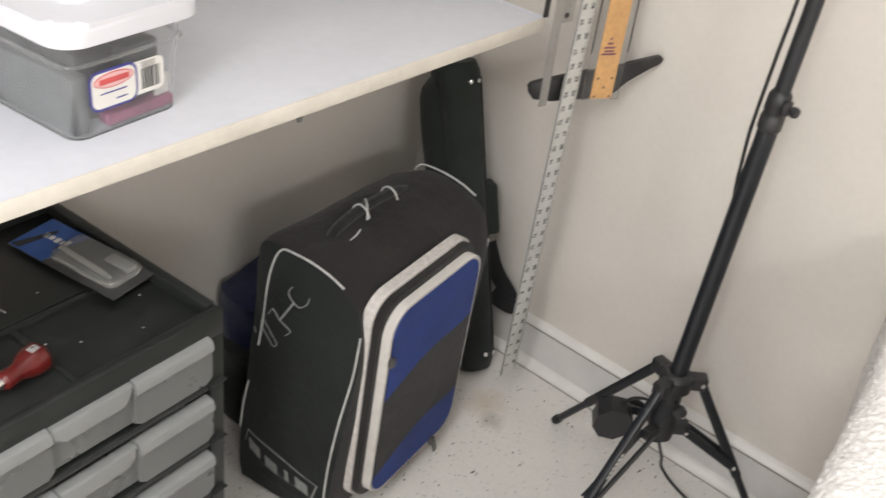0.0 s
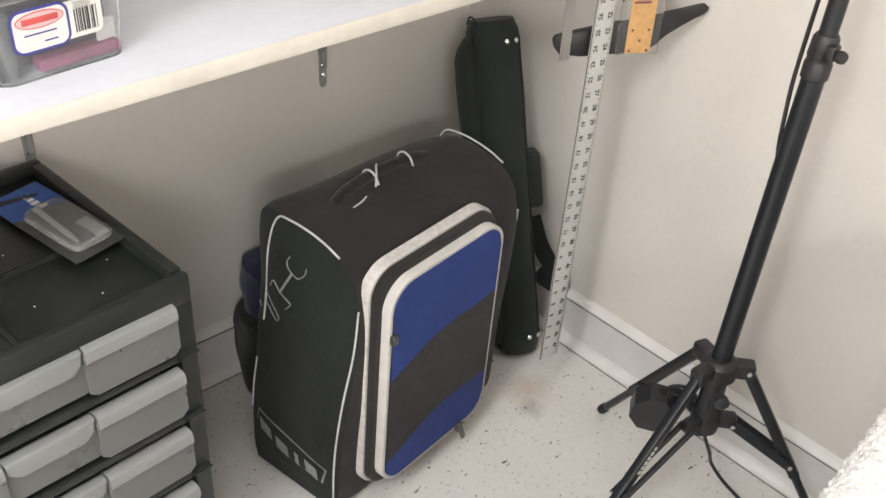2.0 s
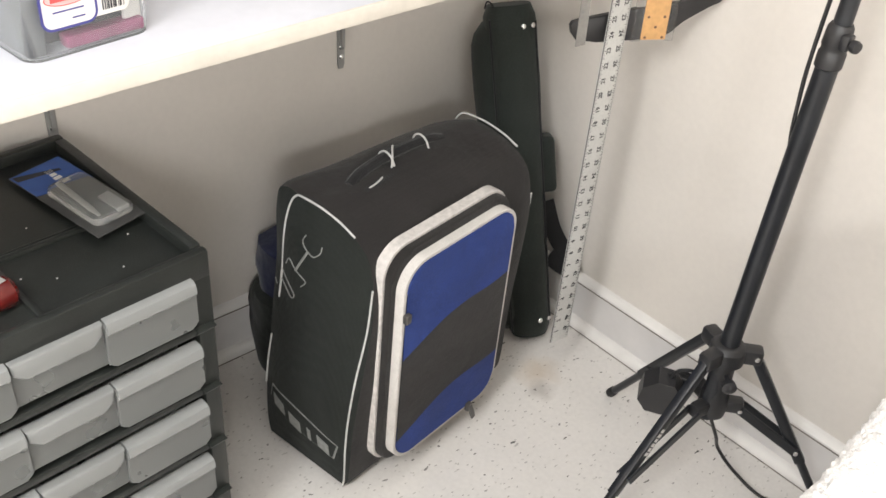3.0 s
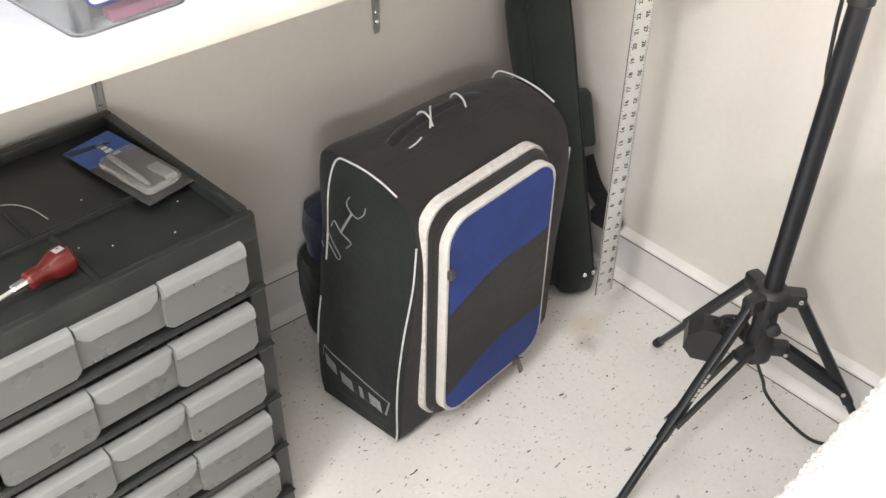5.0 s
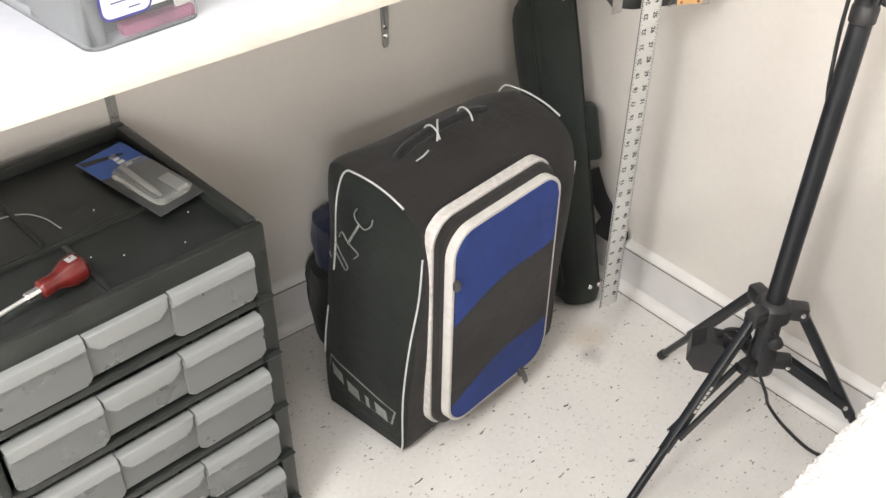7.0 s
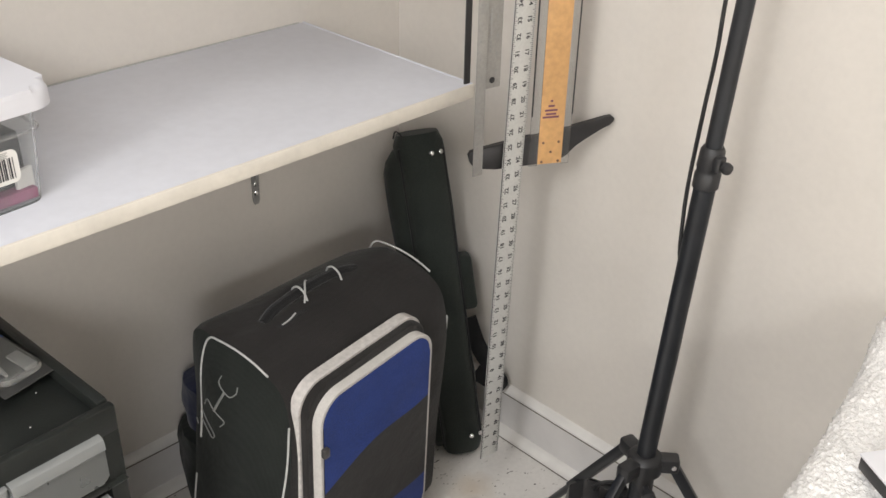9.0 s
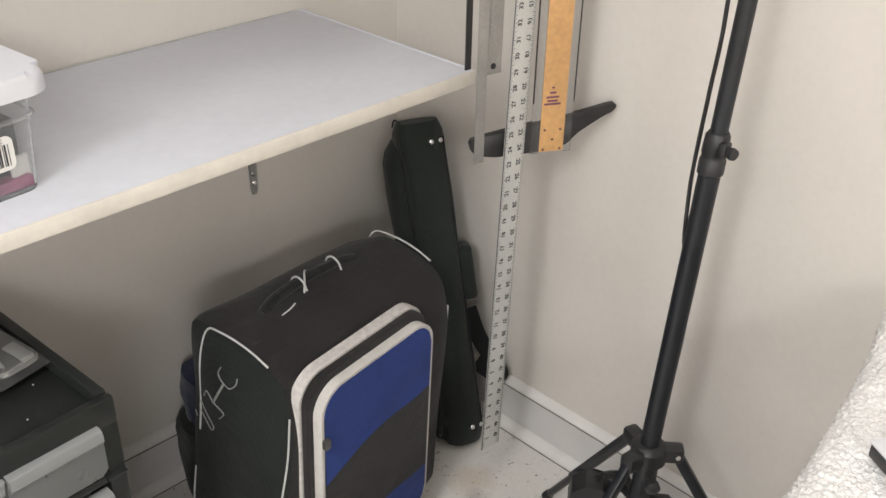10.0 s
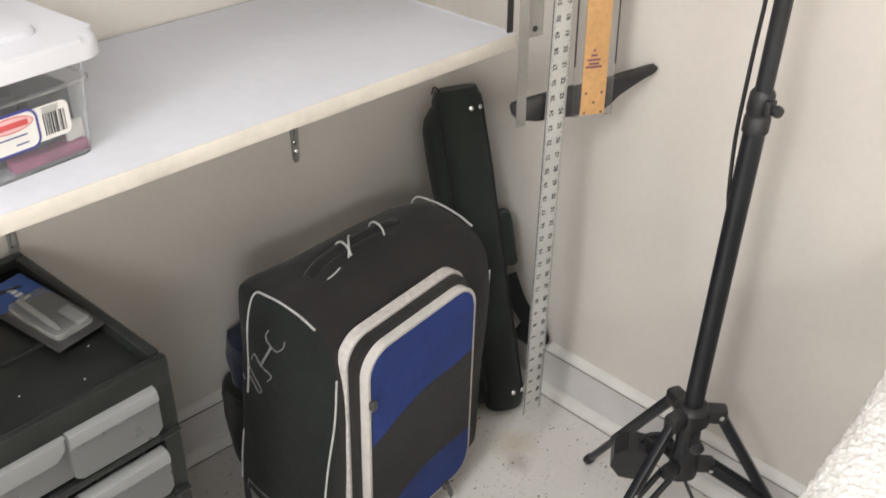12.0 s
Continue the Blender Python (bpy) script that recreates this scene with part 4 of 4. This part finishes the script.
# ---- rulers and T-square hanging from the upper shelf ----
INCH = 0.0254


def hook(parent, y, z_top, drop):
    """A wire loop up to the shelf edge above."""
    part("hanging_wire", tube(smooth_path([(-0.002, y, z_top - 0.01), (0.003, y, z_top + drop * 0.5), (-0.004, y, z_top + drop)], 5), 0.0012, 6), M_STEEL, parent)


UNIT = INCH * 0.967
RULER = pose(-0.002, -0.013, 0.092, -0.94, 0.75, -6)
RW = 0.041
ruler = thing("long_ruler", RULER, "aluminium forty-eight inch ruler hanging upright with black numerals", "ruler")
# local: y across (0 to RW), z along, face towards +x
part("blade", cuboid((0, RW / 2, 24 * UNIT), (0.0022, RW, 48 * UNIT), 0.0004), M_ALU, ruler)
marks, nums = bmesh.new(), bmesh.new()
for e in range(48 * 8 + 1):
    n8 = e % 8
    ln = 0.0075 if n8 == 0 else (0.0055 if n8 == 4 else (0.004 if n8 % 2 == 0 else 0.0028))
    for y in (ln / 2 + 0.0005, RW - ln / 2 - 0.0005):
        z = e * UNIT / 8
        if 0.001 < z < 48 * UNIT - 0.001:
            cuboid((0.00125, y, z), (0.0003, ln, 0.0006), bm=marks)
part("scale_print", marks, M_INK, ruler)["kind"] = "stuff"
part("edge_line", cuboid((0.0012, 0.0003, 24 * UNIT), (0.0004, 0.0012, 48 * UNIT - 0.004)), M_INK, ruler, "dark ruler edge")
face = Matrix(((0, 0, 1, 0.0012), (1, 0, 0, 0), (0, 1, 0, 0), (0, 0, 0, 1)))
for k in range(1, 48):
    nums = words(str(k), 0.0108, face @ Matrix.Translation((0.0118, k * UNIT, 0)) @ pose(0, 0, 0, 0, 0, 90), nums)
    nums = words(str(k), 0.0108, face @ Matrix.Translation((RW - 0.0112, (48 - k) * UNIT, 0)) @ pose(0, 0, 0, 0, 0, -90), nums)
part("inch_print", nums, M_INK, ruler, "black inch numerals", smooth=20)["kind"] = "stuff"
hook(ruler, RW / 2, 48 * UNIT, UPPER_Z - 0.092 - 48 * UNIT)

# T-square: wooden blade with clear edges, dark head at the bottom
TSQ = pose(0.0, 0.016, 0.658, 0, 0, -30)
tsq = thing("t_square", TSQ, "drafting T-square with orange wooden blade and black head", "t-square")
head_pts = [(-0.063, 0.032), (-0.060, 0.020), (-0.052, 0.010), (-0.02, 0.006), (0.032, 0.008), (0.084, 0.012), (0.097, 0.022), (0.111, 0.035), (0.127, 0.047), (0.149, 0.058), (0.164, 0.064), (0.170, 0.070), (0.171, 0.075), (0.166, 0.079), (0.156, 0.078), (0.082, 0.063), (0.031, 0.056), (-0.046, 0.042), (-0.060, 0.038)]
part("head", prism(head_pts, -0.011, -0.002, "yzx", 0.0015, 2), M_HEAD, tsq, "black tapered head")
BY0, BY1, BZ1 = 0.047, 0.086, 0.66
part("blade", cuboid((0.0008, (BY0 + BY1) / 2, (BZ1 + 0.010) / 2), (0.004, BY1 - BY0, BZ1 - 0.010), 0.0008), M_ORANGE, tsq, "orange wooden blade")
for y, w in ((BY0 - 0.0072, 0.0142), (BY1 + 0.0062, 0.012)):
    part("clear_edge", cuboid((0.0006, y, (BZ1 + 0.008) / 2), (0.0026, w, BZ1 - 0.008), 0.0004), M_ACRYL, tsq, "clear plastic drawing edge")
    part("edge_inlay", cuboid((0.0016, BY0 - 0.0135 if w > 0.013 else BY1 + 0.0118, (BZ1 + 0.09) / 2), (0.0020, 0.0016, BZ1 - 0.09)), M_HEAD, tsq)
for y, z in ((0.053, 0.014), (0.080, 0.014), (0.067, 0.030), (0.054, 0.046), (0.079, 0.046)):
    part("screw", lathe([(0.0022, 0), (0.0020, 0.0008)], 8, pose(0.0029, y, z, 0, 90, 0)), M_BROWN, tsq)
for k, (w, dz) in enumerate(((0.026, 0), (0.016, 0.005), (0.020, 0.011), (0.010, 0.018), (0.004, 0.026))):
    part("print_bar", cuboid((0.0031, 0.063, 0.088 + dz), (0.0005, w, 0.003)), M_LOGO, tsq, "small purple print")
hook(tsq, 0.066, BZ1, UPPER_Z - 0.655 - BZ1)

# short steel ruler, a wider plate rule and a dark strip behind
short = thing("short_ruler", pose(0.018, -0.082, 0.688, 0, 0, -10), "narrow worn steel ruler hanging beside the shelf end", "ruler")
part("blade", cuboid((0, 0.0085, 0.23), (0.0012, 0.017, 0.46), 0.0003), M_RULE, short)
marks = bmesh.new()
for e in range(1, 140):
    ln = 0.006 if e % 8 == 0 else 0.003
    cuboid((0.0008, 0.017 - ln / 2, e * INCH / 8), (0.0003, ln, 0.0005), bm=marks)
    if e % 8 == 0:
        cuboid((0.0008, 0.0055, e * INCH / 8), (0.0003, 0.003, 0.003), bm=marks)
part("scale_print", marks, M_GREY_PRINT, short)["kind"] = "stuff"
hook(short, 0.0085, 0.46, UPPER_Z - 0.692 - 0.46)

wide = thing("steel_rule", pose(0.014, -0.074, 0.818, 0, 0, -10), "wider steel rule with a hanging hole and fine print", "ruler")
part("blade", cuboid((0, 0.0195, 0.19), (0.0014, 0.039, 0.38), 0.0004), M_RULE, wide)
marks = bmesh.new()
for e in range(1, 118):
    ln = 0.006 if e % 8 == 0 else 0.003
    cuboid((0.0009, 0.0385 - ln / 2, e * INCH / 8), (0.0003, ln, 0.0005), bm=marks)
    if e % 8 == 0:
        cuboid((0.0009, 0.030, e * INCH / 8), (0.0003, 0.003, 0.004), bm=marks)
for k in range(10):
    cuboid((0.0009, 0.019, 0.055 + 0.0065 * k), (0.0003, 0.003, 0.004), bm=marks)
part("scale_print", marks, M_GREY_PRINT, wide)["kind"] = "stuff"
part("eyelet", lathe([(0.0045, 0), (0.0045, 0.0008), (0.0028, 0.0012)], 14, pose(0.0008, 0.024, 0.012, 0, 90, 0)), M_HEAD, wide, "dark hanging hole")
hook(wide, 0.02, 0.38, UPPER_Z - 0.816 - 0.38)

strip = thing("wooden_strip", pose(0.009, -0.096, 0.832, 0, 0, -10), "narrow near-black strip hanging at the shelf end", "strip")
part("strip_body", cuboid((0, 0.004, 0.2), (0.003, 0.010, 0.40), 0.001), M_HEAD, strip)
hook(strip, 0.005, 0.40, UPPER_Z - 0.834 - 0.40)

# ---- light stand ----
AX, AY = 0.333, -0.017
# the pole stands slightly out of plumb above its hub
LEAN_POLE = Matrix(((1, 0, 0.013, -0.0042), (0, 1, 0.077, -0.0246), (0, 0, 1, 0), (0, 0, 0, 1)))
stand = thing("light_stand", pose(AX, AY, 0), "black folding tripod light stand with a clamped cable", "light stand")
part("lower_tube", lathe([(0.0145, 0.186), (0.0145, 0.768)], 20, LEAN_POLE), M_POLE, stand)
part("upper_tube", lathe([(0.0115, 0.758), (0.0115, 1.75)], 20, LEAN_POLE), M_POLE, stand)
collar = part("collar", lathe([(0.0148, 0.778), (0.0172, 0.780), (0.0172, 0.798), (0.0158, 0.800), (0.0158, 0.806), (0.0170, 0.808), (0.0160, 0.830), (0.0130, 0.835)], 20), M_POLY, stand)
part("clamp_block", cuboid((0.0165, -0.008, 0.818), (0.012, 0.016, 0.020), 0.003), M_POLY, collar)
part("knob", lathe([(0.004, 0), (0.004, 0.004), (0.0075, 0.005), (0.0080, 0.009), (0.0070, 0.013), (0.003, 0.014)], 14, pose(0.022, -0.009, 0.818, 0, 90, -20)), M_POLY, collar, "black locking knob")
part("clamp_ear", cuboid((-0.014, 0.012, 0.812), (0.012, 0.014, 0.018), 0.003), M_POLY, collar)
for piece in (collar, *collar.children):
    piece.data.transform(LEAN_POLE @ Matrix.Translation((0, 0, -0.022)))
hub = part("upper_hub", lathe([(0.0155, 0.292), (0.027, 0.294), (0.027, 0.318), (0.022, 0.324), (0.0155, 0.326)], 22), M_POLY, stand)
low = part("lower_hub", lathe([(0.015, 0.185), (0.021, 0.188), (0.023, 0.205), (0.021, 0.223), (0.018, 0.242), (0.018, 0.292)], 20), M_POLY, stand)
part("hub_knob", lathe([(0.004, 0), (0.004, 0.014), (0.010, 0.016), (0.011, 0.026), (0.004, 0.030)], 12, pose(0.018, -0.016, 0.280, 90, 0, 45)), M_POLY, hub, "black locking knob")
LEG_ANGLES = (162, 264, 40)
for a, out in zip(LEG_ANGLES, (0.243, 0.264, 0.212)):
    r = pose(0, 0, 0, 0, 0, a)
    ear = cuboid((0.034, 0, 0.309), (0.034, 0.024, 0.026), 0.005, 2)
    ear.transform(r)
    part("ear", ear, M_POLY, hub)
    ear = cuboid((0.030, 0, 0.208), (0.030, 0.020, 0.024), 0.005, 2)
    ear.transform(r)
    part("ear", ear, M_POLY, low)
    p0, p1 = Vector((0.040, 0, 0.310)), Vector((out, 0, 0.011))
    mid = p0.lerp(p1, 0.66)
    leg = sweep([p0, mid], rounded_rect(-0.0085, -0.007, 0.0085, 0.007, 0.003, 2), up=(0, 1, 0))
    leg.transform(r)
    lg = part("leg", leg, M_POLE, stand)
    low_leg = tube([mid - (p1 - p0) * 0.01, p1], 0.0068, 12)
    low_leg.transform(r)
    part("lower_leg", low_leg, M_POLE, lg)
    tip = lathe([(0.007, 0), (0.0088, 0.002), (0.0088, 0.018), (0.007, 0.022)], 12, Matrix.Translation(p1 + Vector((0.006, 0, -0.009))) @ pose(0, 0, 0, 0, -34, 0))
    tip.transform(r)
    part("rubber_tip", tip, M_CABLE, lg, "black rubber foot tip")
    q0, q1 = Vector((0.040, 0, 0.206)), p0.lerp(p1, 0.58)
    for side_y in (-0.0098, 0.0098):
        br = sweep([q0 + Vector((0, side_y, 0)), q1 + Vector((0, side_y, 0))], rounded_rect(-0.0078, -0.0022, 0.0078, 0.0022, 0.0012, 1), up=(0, 1, 0))
        br.transform(r)
        part("brace", br, M_POLE, lg)
    for q in (Vector((0.042, -0.0125, 0.310)), Vector((0.040, -0.0125, 0.206)), q1 + Vector((0, -0.012, 0))):
        rv = lathe([(0.0042, 0), (0.0036, 0.0018), (0.001, 0.0026)], 10, Matrix.Translation(q) @ pose(0, 0, 0, 90, 0, 0))
        rv.transform(r)
        part("rivet", rv, M_CHROME, lg, "bright steel rivet")
    if a == LEG_ANGLES[1]:
        d = (p1 - p0).normalized()
        for k in range(6):
            q = p0 + d * (0.125 + 0.0085 * k)
            bar = cuboid((0, 0, 0), (0.0062, 0.0004, 0.0075 if k % 2 else 0.0065), m=pose(0, 0, 0, 0, 56, 0))
            bar.transform(Matrix.Translation(q + Vector((0, 0.0073, 0))))
            bar.transform(r)
            part("print_block", bar, M_PAPER, lg, "pale printed block")

# power adapter hung on the stand
adapter = thing("power_adapter", pose(0.246, -0.038, 0.148, 10, 8, 38), "black octagonal power adapter hanging by its cable from the stand", "power adapter")
oct_pts = [(0.034 * math.cos(radians(22.5 + 45 * i)), 0.037 + 0.040 * math.sin(radians(22.5 + 45 * i))) for i in range(8)]
part("housing", prism(oct_pts, -0.018, 0.018, "xzy", 0.003, 2), M_POLY, adapter)
part("cable_loop", tube(smooth_path([(0.005, 0, 0.072), (0.012, 0, 0.095), (0.035, 0.004, 0.098), (0.052, 0.01, 0.082), (0.050, 0.012, 0.060)], 6), 0.0028, 8), M_CABLE, adapter, "black looped lead")
part("cable_loop", tube(smooth_path([(0.0, 0.006, 0.072), (0.020, 0.006, 0.086), (0.042, 0.012, 0.074), (0.056, 0.014, 0.055)], 6), 0.0028, 8), M_CABLE, adapter, "black looped lead")

cable = thing("power_cable", pose(0, 0, 0), "thin black power cable running along the stand to the floor", "cable")
part("upper_run", tube(smooth_path([(x - 0.017 + (z - 0.32) * 0.013, y + 0.018 + (z - 0.32) * 0.077, z) for x, y, z in [(0.338, -0.036, 1.45), (0.320, -0.036, 1.15), (0.324, -0.036, 0.995), (0.327, -0.036, 0.927), (0.326, -0.036, 0.854), (0.326, -0.036, 0.754), (0.331, -0.038, 0.698), (0.336, -0.036, 0.650), (0.341, -0.020, 0.605), (0.352, -0.0145, 0.55), (0.352, -0.0145, 0.36)]], 8), 0.0028, 8), M_CABLE, cable)
part("lower_run", tube(smooth_path([(0.328, -0.016, 0.190), (0.334, 0.003, 0.145), (0.337, 0.020, 0.110), (0.334, 0.046, 0.064), (0.365, 0.058, 0.030), (0.417, 0.070, 0.006), (0.46, 0.095, 0.0035), (0.53, 0.110, 0.0035), (0.60, 0.115, 0.0035), (0.70, 0.11, 0.0035)], 8), 0.0030, 8), M_CABLE, cable)

# ---- boucle-covered bench ----
BZ = 0.62
bench = thing("boucle_bench", pose(0.63, -0.25, 0), "low bench upholstered in thick white looped boucle", "bench")


def boucle(nx, ny, place):
    """A sheet of looped pile: rounded tufts over the surface that place(u, v) gives as point and normal."""
    b = bmesh.new()
    grid = []
    for j in range(ny + 1):
        row = []
        for i in range(nx + 1):
            p, nrm = place(i / nx, j / ny)
            q = p * 150 + Vector((0, 0, 3))
            d = noise.voronoi(q + 0.35 * noise.noise_vector(q * 0.7))[0]
            tuft = 1 - min(1, d[0] / max(1e-4, d[1]))
            row.append(b.verts.new(p + nrm * (0.0055 * max(0, tuft) ** 0.7 + 0.002 * noise.noise(p * 30))))
        grid.append(row)
    for a, c in zip(grid, grid[1:]):
        for i in range(nx):
            b.faces.new((a[i], a[i + 1], c[i + 1], c[i]))
    return b


def edge_x(y):
    """The bench's near edge, bowing in slightly towards the wall."""
    s = max(0.0, (y + 0.60) / 0.70)
    return 0.672 - 0.060 * s - 0.042 * s ** 2.6


def bench_top(u, v):
    y = -1.0 + 1.115 * v
    lift = 0.030 * math.exp(-((y - 0.075) / 0.05) ** 2)
    s = u * 1.0
    r = 0.030
    x0 = edge_x(y)
    arc = r * math.pi / 2
    flat, drop = 0.55, 0.20
    total = flat + arc + drop
    q = s * total
    if q < drop:
        p, nrm = Vector((x0, y, BZ + lift - r - drop + q)), Vector((-1, 0, 0))
    elif q < drop + arc:
        a = (q - drop) / r
        p, nrm = Vector((x0 + r - r * math.cos(a), y, BZ + lift - r + r * math.sin(a))), Vector((-math.cos(a), 0, math.sin(a)))
    else:
        p, nrm = Vector((x0 + r + q - drop - arc, y, BZ + lift * math.exp(-(q - drop - arc) / 0.3))), Vector((0, 0, 1))
    return p - Vector((0.63, -0.25, 0)), nrm


part("cover", boucle(380, 460, bench_top), M_KNIT, bench, smooth=80)
part("end_roll", boucle(300, 80, lambda u, v: (Vector((0.58 + 0.62 * u, 0.118 + 0.040 * math.sin(math.pi * (v * 1.1 - 0.05)), BZ - 0.14 + 0.16 * v)) - Vector((0.63, -0.25, 0)), Vector((0, math.sin(math.pi * v) + 0.2, -math.cos(math.pi * v) * 0.6)).normalized())), M_KNIT, bench, smooth=80)
part("base", cuboid((0.33, -0.19, 0.19), (0.50, 1.05, 0.38), 0.02), M_KNIT, bench)

tray = thing("white_panel", pose(0.676, -0.190, BZ + 0.0075, 0, 0, -32), "flat white-faced panel with thick black edges on the bench", "panel")
part("black_edge", cuboid((0.13, 0.09, 0.009), (0.26, 0.18, 0.017), 0.002), M_HEAD, tray)
part("white_face", cuboid((0.13, 0.09, 0.0185), (0.262, 0.182, 0.003), 0.0008), M_WHITE, tray)

for x, y in ((-0.105, -0.845), (-0.083, -0.812), (-0.060, -0.742), (-0.118, -0.708), (-0.20, -0.80)):
    fleck = link_mesh("lint_fleck", lathe([(0.0004, 0), (0.0012, 0.0003), (0.0010, 0.0009), (0.0003, 0.0012)], 7), M_PAPER)
    fleck.matrix_world = pose(x, y, CH - 0.0148)
    tagged(fleck, "tiny white lint fleck on the black tray", "lint", "lint flecks")
